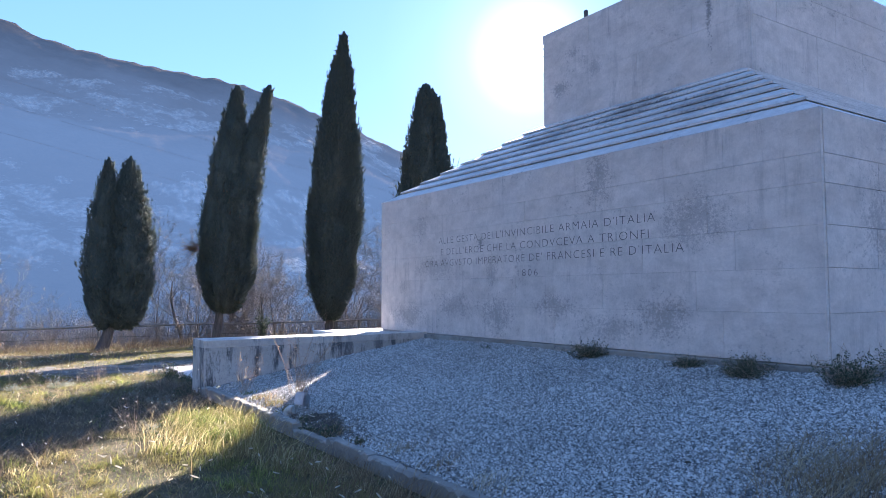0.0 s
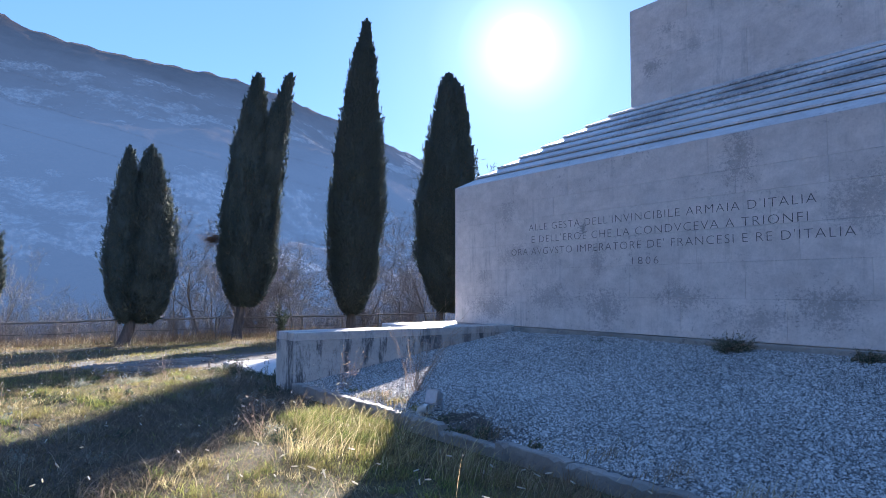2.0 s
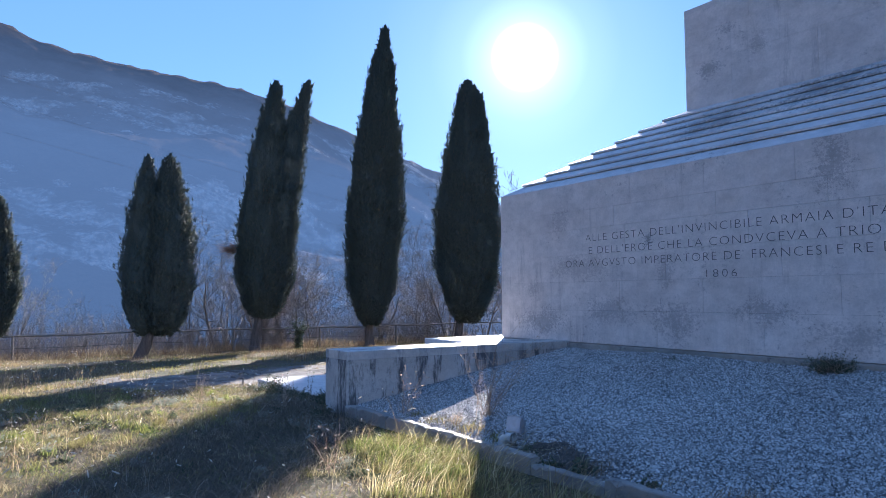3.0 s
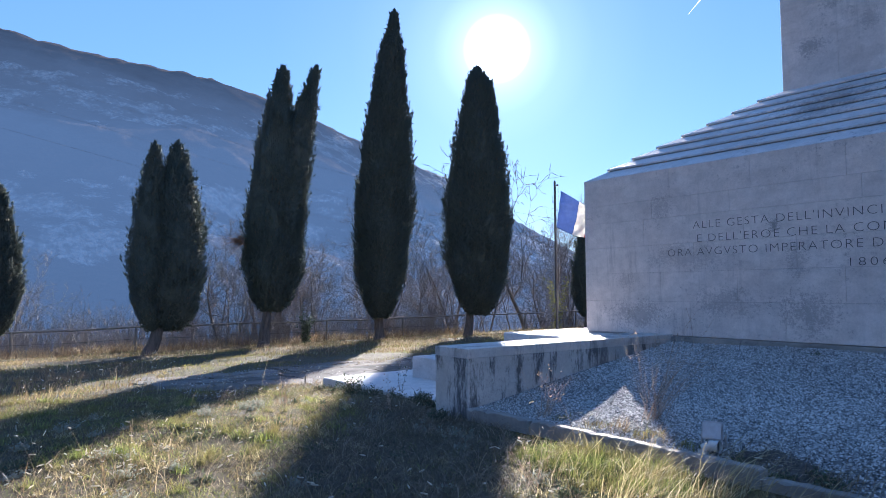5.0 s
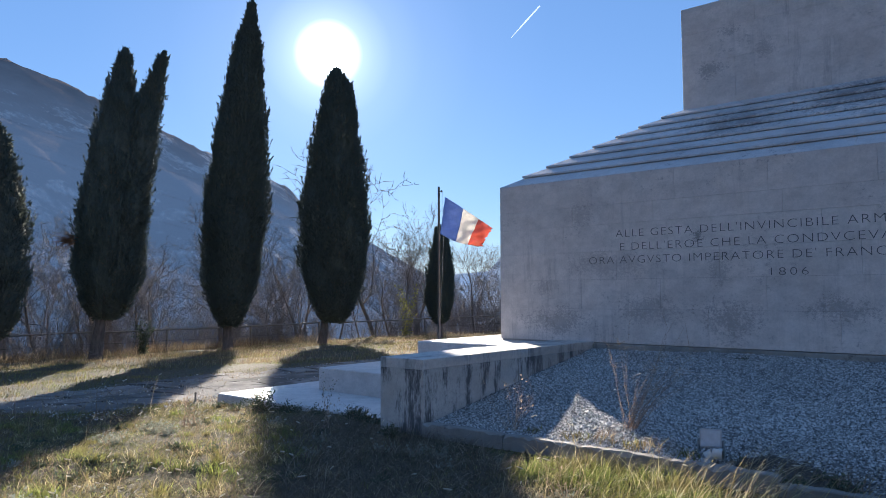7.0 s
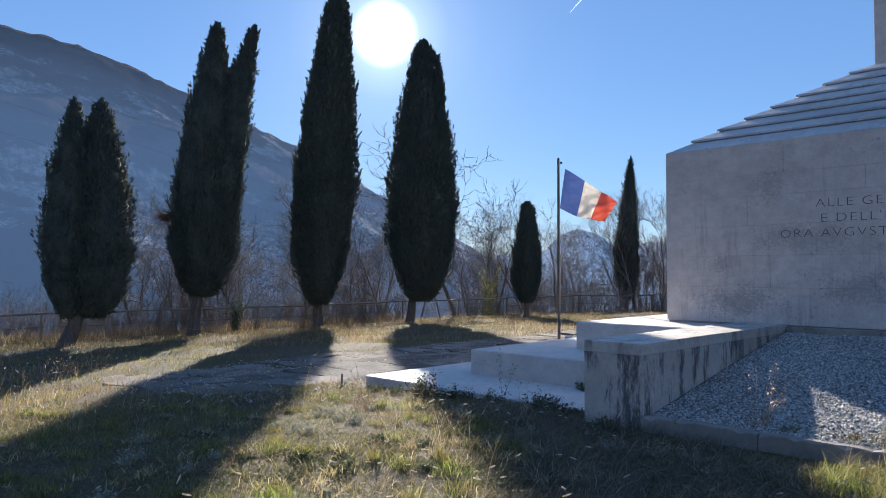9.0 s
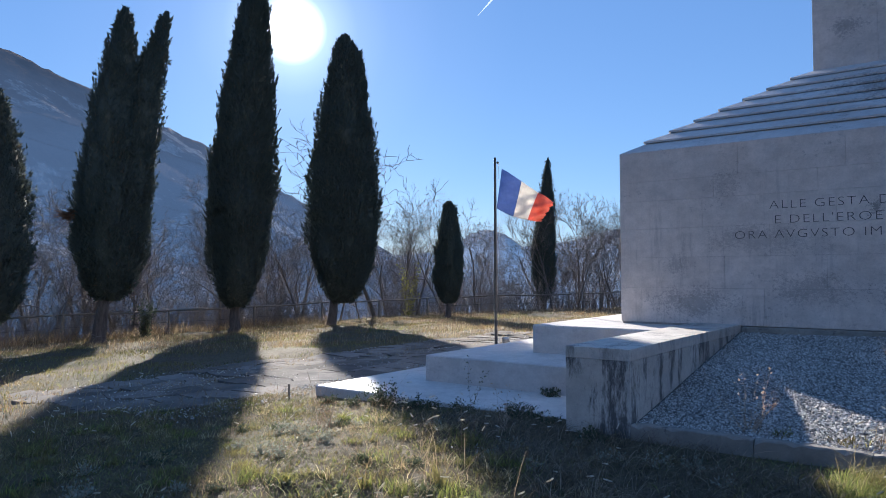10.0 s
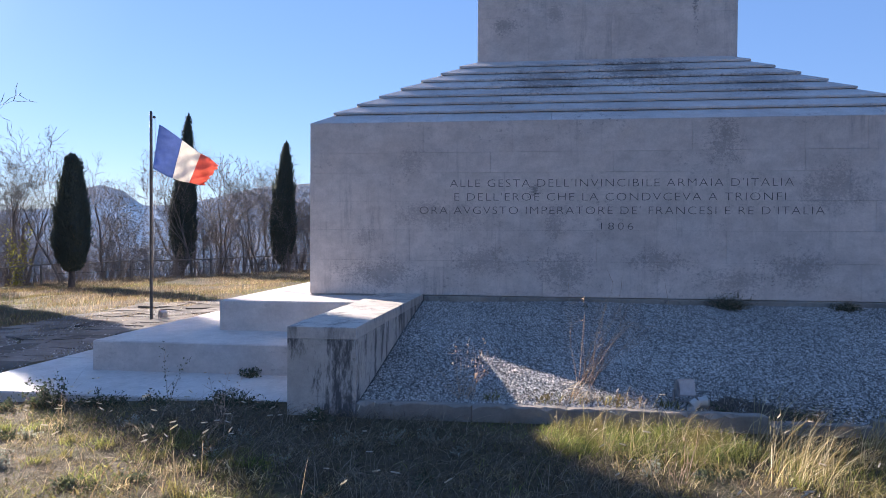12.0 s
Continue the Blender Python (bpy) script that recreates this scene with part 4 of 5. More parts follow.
def field(name, x, y, lo, hi, width, mat, label, wind=(0.06, -0.12), bend=(0.2, 1.0), z=None, joints_=0):
    n = len(x)
    length = rng.uniform(lo, hi, n) * (0.75 + 0.5 * (0.5 + 0.5 * wob(x * 1.0, y, 0.8)))
    a = rng.uniform(0, 6.28, n)
    dx, dy = np.cos(a) + wind[0] * 2, np.sin(a) + wind[1] * 2
    nn = np.hypot(dx, dy) + 1e-6
    v, t, tip = strands(x, y, (ground_z(x, y) if z is None else z) - 0.01, length, rng.uniform(0.6, 1.3, n) * width, dx / nn, dy / nn, rng.uniform(*bend, n), joints_ or (4 if hi >= 0.4 and n < 30000 else 2))
    tagged(new(name, tri_mesh(name, v, t, mat)), label, "grass", kind="stuff")
    return tip


def keep_turf(x, y):
    """Where grass can grow: not on the bed, the steps, the paving or the monument."""
    on_bed = (x > 4.9) & (y < 13.2)
    on_steps = (x > 5.5) & (y < 18.0)
    on_pave = (x > 3.4 + 0.6 * np.sin(y * 2.3)) & (x < 20.5) & (y > 18.9) & (y < 23.8)
    return ~(on_bed | on_steps | on_pave)


def scatter(n, x0, x1, y0, y1):
    x, y = rng.uniform(x0, x1, n), rng.uniform(y0, y1, n)
    k = keep_turf(x, y)
    return x[k], y[k]


def thin_shade(x, y, share=0.25):
    """Fewer green blades in dead grass before the end wall, along a cypress shadow."""
    k = ~((x > 0.5) & (np.abs(y - 13.2 - 1.16 * (x - 4.97)) < 1.5 + 0.4 * np.sin(x * 3.1))) | (rng.uniform(0, 1, len(x)) < share)
    return x[k], y[k]


def patchy(x, y, s, lo=-0.2):
    k = wob(x + 3.1, y - 1.7, s) + 0.5 * wob(x, y, s * 0.4) + rng.normal(0, 0.25, len(x)) > lo
    return x[k], y[k]


x, y = thin_shade(*patchy(*scatter(50000, -5, 5.5, 3.5, 20), 0.5, 0.15))
field("green_turf", x, y, 0.03, 0.10, 0.007, M_GREEN, "short green and yellow-green turf blades", bend=(0.5, 1.6))
x, y = patchy(*scatter(360000, -4.5, 5.3, 3.5, 20), 0.14, -0.22)
field("thatch", x, y, 0.025, 0.085, 0.009, M_THATCH, "matted brown and grey-green winter turf", bend=(0.5, 1.9), joints_=1)
x, y = thin_shade(*patchy(*scatter(230000, -4.5, 5.3, 4.0, 20), 0.27, 0.05), 0.2)
field("fresh_turf", x, y, 0.025, 0.075, 0.009, M_LIME, "fresh green patches in the winter turf", bend=(0.4, 1.6), joints_=1)
x, y = scatter(30000, -6, 5.5, 3.0, 20)
field("dry_turf", x, y, 0.03, 0.12, 0.007, M_STRAW, "short dry straw-coloured turf blades", bend=(0.6, 1.9))
x, y = thin_shade(*patchy(*scatter(60000, -5, 5.5, 4, 20), 0.55, -0.05), 0.1)
field("leafy_turf", x, y, 0.03, 0.08, 0.016, M_GREEN, "broad low leaves in the turf", bend=(0.3, 1.6))
x, y = patchy(*scatter(16000, -5, 5.4, 3.0, 20), 1.1, 0.45)
field("long_dry_grass", x, y, 0.12, 0.32, 0.004, M_STRAW, "long dry grass lying over", bend=(0.9, 1.9))
# Band follows the slant of a cypress shadow; its darker blades deepen that shade
x = rng.uniform(0.8, 4.95, 9000)
y = 13.2 + 1.16 * (x - 4.97) + rng.uniform(-1.7, 1.7, 9000)
field("dead_grass", x, y, 0.12, 0.40, 0.006, M_DEAD, "tangled dark dead grass along the shadow before the end wall", bend=(0.8, 1.9))
x, y = patchy(*scatter(45000, -14, 4.5, 19.5, 43), 1.6, -0.3)
field("rough_grass", x, y, 0.07, 0.22, 0.010, M_STRAW, "rough dry grass on the terrace", bend=(0.2, 1.0))
x, y = patchy(*scatter(90000, -14, 36, 20, 42.5), 1.3, -0.25)
field("rough_green_grass", x, y, 0.06, 0.18, 0.014, M_GREEN, "low green grass on the terrace", bend=(0.2, 1.0))
x, y = scatter(48000, 4, 47, 22, 43)
k = (0.83 * x + 0.55 * y < 57) & (x + y * 0.8 > 34)
x, y = patchy(x[k], y[k], 2.1, -0.5)
field("tall_dry_grass", x, y, 0.12, 0.34, 0.011, M_STRAW, "tall golden dry grass by the fence", bend=(0.2, 0.9))
x, y = scatter(14000, -30, 28, 41.0, 43.5)
field("fence_grass", x, y, 0.3, 0.7, 0.015, M_STRAW, "tall dry grass under the fence", bend=(0.2, 0.8))


def clumps(spots, per, spread, lo, hi, width, mat, name, label, wind, bend, z=None):
    xs, ys = [], []
    for cx, cy, sc in spots:
        n = int(per * sc)
        xs.append(cx + rng.normal(0, spread * sc, n)), ys.append(cy + rng.normal(0, spread * sc, n))
    x, y = np.concatenate(xs), np.concatenate(ys)
    if z is None:
        k = keep_turf(x, y)
        x, y = x[k], y[k]
    if mat is M_LIME and z is None:
        x, y = thin_shade(x, y, 0.15)
    return field(name, x, y, lo, hi, width, mat, label, wind, bend, None if z is None else z(x, y))


crng = random.Random(8)
curb_clumps = [(4.35 + crng.uniform(-0.45, 0.4), crng.uniform(8.75, 10.35), crng.uniform(0.5, 1.1)) for k in range(26)]
clumps(curb_clumps + [(3.6 + crng.uniform(-0.2, 0.4), crng.uniform(9.3, 10.2), 0.8) for k in range(5)], 24, 0.14, 0.14, 0.48, 0.0045, M_GOLD, "curb_grass", "tangled straw grass beside the curb", (0.05, -0.3), (0.4, 1.8))
clumps([(x_ + crng.uniform(-0.2, 0.2), y_ + crng.uniform(-0.2, 0.2), c_) for x_, y_, c_ in curb_clumps], 300, 0.16, 0.06, 0.22, 0.006, M_LIME, "curb_green_grass", "fresh green grass tufts beside the curb", (0.05, -0.2), (0.2, 1.3))
clumps([(4.4, 8.0, 1.2), (4.15, 7.5, 1.2), (4.6, 8.3, 0.8), (3.9, 8.0, 1.0), (4.55, 7.2, 1.0), (4.2, 6.7, 1.0), (3.8, 7.3, 0.8), (3.45, 8.5, 0.8), (3.3, 8.2, 0.8), (3.7, 8.2, 0.9)], 60, 0.12, 0.25, 0.90, 0.0045, M_GOLD, "tall_straw_clump", "tall straw grass clump leaning over", (0.15, -0.55), (0.4, 1.5))
clumps([(4.1 + crng.uniform(-0.6, 0.6), 8.4 - 0.25 * k, 1.0) for k in range(12)], 240, 0.18, 0.06, 0.22, 0.006, M_LIME, "straw_clump_green", "green grass under the straw clump", (0.05, -0.2), (0.2, 1.3))
fallen = [(crng.uniform(-3, 4.7), crng.uniform(5, 19), crng.uniform(0.6, 1.3)) for k in range(150)]
clumps(fallen, 14, 0.22, 0.18, 0.45, 0.004, M_STRAW, "fallen_stalks", "fallen dry grass stalks in the turf", (0, 0), (0.7, 1.8))
turf_spots = [(crng.uniform(-3.5, 4.6), crng.uniform(5, 19.5), crng.uniform(0.4, 1.2)) for k in range(330)]
straw_spots = [(crng.uniform(-3.5, 4.6), crng.uniform(5, 19.5), crng.uniform(0.4, 1.2)) for k in range(300)]
clumps(straw_spots, 60, 0.07, 0.05, 0.17, 0.006, M_GOLD, "straw_tufts", "small bleached straw tufts in the turf", (0, -0.2), (0.4, 1.8))
clumps(turf_spots, 110, 0.08, 0.06, 0.19, 0.007, M_LIME, "green_tufts", "scattered bright green grass tufts", (0, -0.2), (0.3, 1.2))
tip = clumps([(crng.uniform(-4, 4.7), crng.uniform(4, 20), crng.uniform(0.5, 1.2)) for k in range(90)] + [(0.3 + crng.uniform(-0.9, 0.9), 11.5 + crng.uniform(-0.9, 0.9), 0.9) for k in range(14)] + [(3.0 + crng.uniform(-0.6, 0.6), 13.5 + crng.uniform(-0.5, 0.5), 0.7) for k in range(4)], 8, 0.35, 0.35, 0.75, 0.004, M_STRAW, "foxtail_stalks", "thin dry foxtail stalks", (0.1, -0.4), (0.3, 1.0))
tip2 = clumps([(crng.uniform(-9, 4.5), crng.uniform(18, 34), crng.uniform(0.6, 1.3)) for k in range(70)], 12, 0.5, 0.4, 0.85, 0.006, M_STRAW, "far_stalks", "dry seeding grass stalks", (0.1, -0.4), (0.2, 0.8))
tips = np.concatenate([tip, tip2])
tips = tips[rng.uniform(0, 1, len(tips)) < 0.8]
seg = []
for p in tips:
    d = np.array([rng.normal(0.1, 0.3), -0.6 + rng.normal(0, 0.4), rng.uniform(-0.3, 0.5)])
    d /= np.linalg.norm(d)
    ln = rng.uniform(0.03, 0.06)
    seg += [(p - d * 0.01, p + d * ln * 0.45, 0.004, 0.0065), (p + d * ln * 0.45, p + d * ln * 0.8, 0.0065, 0.0055), (p + d * ln * 0.8, p + d * ln, 0.0055, 0.001)]
tagged(new("seed_heads", tri_mesh("seed_heads", *tubes(seg, 5), M_SEED)), "pale fluffy grass seed heads", "grass", kind="stuff")
clumps([(6.9, 2.35, 1.6), (7.3, 2.15, 1.4), (6.6, 2.2, 1.2)], 420, 0.22, 0.15, 0.42, 0.005, M_STRAW, "dry_mound", "mound of dead grass on the gravel", (0.1, -0.2), (0.6, 1.5), z=bed_z)
clumps([(5.25, 7.6, 0.8), (5.2, 6.7, 0.8), (5.3, 6.0, 0.8), (5.2, 5.2, 0.8), (5.25, 9.4, 0.5), (5.3, 10.0, 0.5), (5.2, 4.4, 0.8)], 130, 0.17, 0.06, 0.24, 0.006, M_STRAW, "bed_edge_grass", "thin dry grass growing in the gravel edge", (0.2, -0.5), (0.4, 1.3), z=bed_z)
clumps([(5.2, 9.6, 0.8), (5.25, 10.3, 0.7), (5.2, 9.0, 0.6), (5.3, 10.9, 0.5)], 120, 0.12, 0.04, 0.12, 0.012, M_GREEN, "bed_edge_green", "low green sprigs in the gravel edge", (0, 0), (0.3, 1.2), z=bed_z)
clumps([(4.6 + crng.uniform(-0.45, 0.2), 7.2 - 0.22 * k, crng.uniform(0.6, 1.2)) for k in range(30)], 190, 0.20, 0.10, 0.38, 0.005, M_STRAW, "shaded_grass", "dry grass in the shade beside the curb", (0.1, -0.4), (0.4, 1.3))

su_, sa_ = np.linspace(0, 1, 9), np.arange(28) * 2 * np.pi / 28
SU, SA = np.meshgrid(su_, sa_, indexing="ij")
edge = 1 + 0.18 * np.sin(3 * SA + 1) + 0.12 * np.sin(7 * SA) + 0.08 * np.sin(11 * SA + 2)
sx_, sy_ = 5.36 + 0.27 * SU * edge * np.cos(SA), 8.15 + 0.62 * SU * edge * np.sin(SA)
sz_ = bed_z(sx_, sy_) + 0.012 * (1 - SU ** 2) + 0.012 * wob(sx_ * 9, sy_ * 9, 0.7) - 0.02 * SU ** 4 + 0.008
si = (np.arange(8)[:, None] * 28 + np.arange(28)[None, :]).ravel()
sj = (np.arange(8)[:, None] * 28 + (np.arange(28)[None, :] + 1) % 28).ravel()
st = np.concatenate([np.stack([si, si + 28, sj + 28], -1), np.stack([si, sj + 28, sj], -1)])
tagged(new("soil_patch", tri_mesh("soil_patch", np.stack([sx_, sy_, sz_], -1).reshape(-1, 3), st, M_SOIL, True)), "bare dark soil showing through the gravel", "soil", kind="stuff")

clumps([(5.3 + crng.uniform(-0.2, 0.25), 7.6 + 0.13 * k, 0.7) for k in range(9)], 90, 0.12, 0.04, 0.18, 0.005, M_DEAD, "soil_grass", "wisps of dead grass on the bare soil", (0.1, -0.3), (0.5, 1.8), z=bed_z)

# brush under and beyond the fence
bseg = []
for k in range(6600):
    if k < 4600:
        p = np.array([rng.uniform(-32, 30), rng.uniform(42.2, 48), 0.0])
    else:
        u = rng.random()
        p = np.array([33 + 20 * u + rng.uniform(0, 6), 43.5 - 31 * u + rng.uniform(0, 5), 0.0])
    p[2] = float(ground_z(p[0], p[1])) - 0.1
    hgt = rng.uniform(0.9, 2.6) + max(0, (p[1] - 43)) * 0.25
    d = np.array([rng.normal(0, 0.28), rng.normal(0, 0.28), 1.0])
    q = p
    for s in range(3):
        d2 = d + rng.normal(0, 0.15, 3)
        e = q + d2 * hgt / 3
        bseg.append((q, e, 0.018 * (1 - s * 0.28), 0.018 * (0.72 - s * 0.26)))
        for c in range(2):
            td = d2 * 0.6 + rng.normal(0, 0.55, 3)
            bseg.append((e, e + td * rng.uniform(0.2, 0.6), 0.009, 0.003))
        q = e
tagged(new("brush", tri_mesh("brush", *tubes(bseg, 3), M_TWIG)), "leafless tangled brush beyond the fence", "bushes", kind="stuff")


# ---- small plants ----
def plant(name, at, height, spread, stems, leaves, leaf_size, mat, label, lean=(0, 0), stem_mat=None, seed=1):
    """A weed with thin stems and small leaves."""
    r = np.random.default_rng(seed)
    ob = empty(name, at, label, "weed", "weeds round the monument")
    sg, lv, lt, nv = [], [], [], 0
    for s in range(stems):
        p = np.array([*r.normal(0, spread * 0.12, 2), -0.03])
        d = np.array([*(r.normal(0, spread / max(height, 0.1) * 0.55, 2) + np.array(lean)), 1.0])
        h = height * r.uniform(0.55, 1.05)
        q = p
        for k in range(4):
            d = d + r.normal(0, 0.13, 3) * np.array([1, 1, 0.3]) + np.array([*lean, 0]) * 0.25
            e = q + d / np.linalg.norm(d) * h / 4
            sg.append((q, e, 0.0034 * (1 - 0.2 * k), 0.0034 * (0.8 - 0.2 * k)))
            if r.random() < 0.6:
                sg.append((e, e + (d * 0.4 + r.normal(0, 0.6, 3)) * h * 0.16, 0.0025, 0.001))
            for c in range(max(0, int(leaves / stems / 4 + r.random()))):
                pp = q + (e - q) * r.random() + r.normal(0, leaf_size * 0.5, 3)
                dd = r.normal(0, 1, 3) + np.array([0, 0, 0.5])
                dd /= np.linalg.norm(dd)
                sd = np.cross(dd, r.normal(0, 1, 3))
                sd /= np.linalg.norm(sd)
                sz = leaf_size * r.uniform(0.6, 1.3)
                bend = np.cross(dd, sd) * sz * 0.15
                lv += [pp, pp + dd * sz * 0.5 + sd * sz * 0.26 + bend, pp + dd * sz, pp + dd * sz * 0.5 - sd * sz * 0.26 + bend]
                lt += [(nv, nv + 1, nv + 2), (nv, nv + 2, nv + 3)]
                nv += 4
            q = e
    tagged(part("stalk", tri_mesh("stalk", *tubes(sg, 4), stem_mat or M_RUST), ob), kind="stuff")
    if lv:
        tagged(part("foliage", tri_mesh("foliage", np.array(lv), np.array(lt), mat), ob), kind="stuff")
    return ob


def on_bed(x, y):
    return (x, y, float(bed_z(x, y)))


plant("weed", on_bed(9.35, 7.3), 0.34, 0.68, 110, 3600, 0.022, M_WEED, "bushy green weed at the foot of the wall", seed=1)
plant("weed", on_bed(9.38, 5.55), 0.22, 0.55, 90, 2600, 0.021, M_WEED, "low green weed at the foot of the wall", seed=2)
plant("weed", on_bed(9.2, 4.6), 0.34, 0.60, 110, 3400, 0.024, M_WEED, "large spreading green weed near the wall corner", seed=3)
plant("weed", on_bed(9.25, 3.45), 0.42, 0.7, 110, 3600, 0.025, M_WEED, "large dark weed by the side wall", seed=4)
plant("weed", on_bed(9.9, 3.1), 0.5, 0.6, 90, 3000, 0.025, M_WEED, "tall dark weed by the side wall", seed=5)
plant("weed", on_bed(9.15, 9.6), 0.10, 0.2, 12, 90, 0.035, M_WEED, "tiny green sprig in the gravel", seed=6)
for k, (wx, wy, wh) in enumerate([(5.3, 8.45, 0.10), (5.15, 8.0, 0.16), (5.2, 7.6, 0.18), (5.4, 7.8, 0.10), (5.25, 6.8, 0.10)]):
    plant("weed", on_bed(wx, wy), wh, 0.4, 22, 260, 0.04, M_WEED, "dark low weed spreading at the gravel's edge", seed=80 + k)
plant("dry_weed", on_bed(5.75, 9.85), 1.3, 0.48, 26, 1300, 0.016, M_RUST, "rust-brown dry weed standing in the gravel", lean=(0.0, -0.26), seed=21)
plant("dry_weed", on_bed(5.35, 11.2), 0.75, 0.5, 14, 120, 0.03, M_RUST, "reddish dry weed beside the end wall", lean=(0.15, -0.05), seed=8)
plant("tall_weed", (5.42, 14.75, gz1(5.4, 14.75)), 0.85, 0.05, 2, 90, 0.034, M_WEED, "single tall leafy weed before the step", seed=9)
plant("weed", (5.3, 16.2, gz1(5.3, 16.2)), 0.46, 0.45, 26, 620, 0.042, M_WEED, "leafy dark weed at the step's edge", seed=10)
plant("weed", (5.3, 15.6, gz1(5.3, 15.6)), 0.24, 0.5, 28, 620, 0.036, M_WEED, "low leafy weed at the step's edge", seed=11)
plant("weed", (5.25, 13.9, gz1(5.25, 13.9)), 0.28, 0.5, 34, 700, 0.036, M_WEED, "dark creeping weed beside the end wall", seed=12)
plant("weed", (4.75, 12.7, gz1(4.75, 12.7)), 0.22, 0.6, 36, 800, 0.036, M_WEED, "dark ivy-like weed at the wall's foot", seed=13)
plant("weed", (6.86, 14.36, 0.20), 0.2, 0.3, 30, 260, 0.045, M_WEED, "small dark plant in the step joint", seed=14)
plant("dry_weed", (4.5, 13.7, gz1(4.5, 13.7)), 0.6, 0.2, 5, 60, 0.04, M_RUST, "thin dry weed in the grass", seed=15)
plant("dry_weed", (3.75, 15.8, gz1(3.75, 15.8)), 0.7, 0.45, 16, 60, 0.03, M_RUST, "dry reddish weed clump in the grass", seed=16)
plant("dry_weed", (-0.4, 19.0, gz1(-0.4, 19.0)), 0.8, 0.5, 20, 70, 0.03, M_RUST, "dry reddish weed clump in the grass", seed=17)
plant("dry_weed", (3.3, 9.3, gz1(3.3, 9.3)), 0.6, 0.35, 9, 30, 0.03, M_RUST, "thin dry weed stalks in the grass", lean=(-0.2, 0.1), seed=18)
for k in range(46):
    wx, wy = crng.uniform(-2.5, 4.4), crng.uniform(8, 18)
    plant("ground_weed", (wx, wy, gz1(wx, wy)), 0.10, 0.28, 14, 150, 0.045, M_WEED, "low broad-leaved weed in the turf", seed=30 + k)
for k in range(44):
    wx, wy = crng.uniform(-0.6, 4.6), crng.uniform(9, 16.5)
    plant("grey_weed", (wx, wy, gz1(wx, wy)), crng.uniform(0.10, 0.2), 0.24, 16, 190, 0.032, M_GREYWEED, "low grey-green downy weed in the turf", seed=100 + k)
for k in range(10):
    wx, wy = crng.uniform(5.0, 5.42), 13.4 + 0.42 * k + crng.uniform(-0.15, 0.15)
    plant("weed", (wx, wy, gz1(wx, wy)), crng.uniform(0.12, 0.24), 0.35, 20, 320, 0.034, M_WEED, "low dark weed creeping along the step", seed=140 + k)
plant("yellow_shrub", (35.7, 41.0, gz1(35.7, 41.0)), 3.7, 1.1, 16, 460, 0.16, M_YELLOW, "yellow-leaved shrub by the fence", stem_mat=M_TWIG, seed=60)
plant("young_conifer", (16.0, 41.0, gz1(16, 41)), 1.9, 0.35, 26, 700, 0.14, M_WEED, "young green shrub by the fence", stem_mat=M_TWIG, seed=61)

# ---- flagpole and flag ----
FX, FY = 14.95, 20.46
FZ = gz1(FX, FY) - 0.02
pole = empty("flagpole", (FX, FY, FZ), "thin dull steel flagpole on the paving", "flagpole")
pv, pf = lathe([(0.055, 0.0), (0.055, 0.02), (0.046, 0.025), (0.042, 2.5), (0.036, 5.38 - FZ), (0.02, 5.42 - FZ)], 12)
part("shaft", mesh_from("shaft", pv, pf, M_POLE, True), pole)
pv, pf = lathe([(0.13, -0.03), (0.13, 0.015), (0.06, 0.02)], 12)
part("base_plate", mesh_from("base_plate", pv, pf, M_METAL), pole)
part("pulley", mesh_from("pulley", *[[(v[0] + 0.07, v[1] - 0.05, v[2] + 5.24 - FZ) for v in lathe([(0.03, 0), (0.04, 0.03), (0.03, 0.06)], 8)[0]], lathe([(0.03, 0), (0.04, 0.03), (0.03, 0.06)], 8)[1]], M_POLE), pole)
hv, ht = tubes([((0.09, -0.06, 5.25 - FZ), (0.11, -0.09, 3.6 - FZ), 0.005, 0.005), ((0.11, -0.09, 3.6 - FZ), (0.06, 0, 1.2 - FZ), 0.005, 0.005)], 4)
part("halyard", tri_mesh("halyard", hv, ht, M_PLASTIC), pole, "thin pale rope")

flag = empty("flag", (FX, FY, 4.3), "blue, white and red striped flag blowing from its pole", "flag")


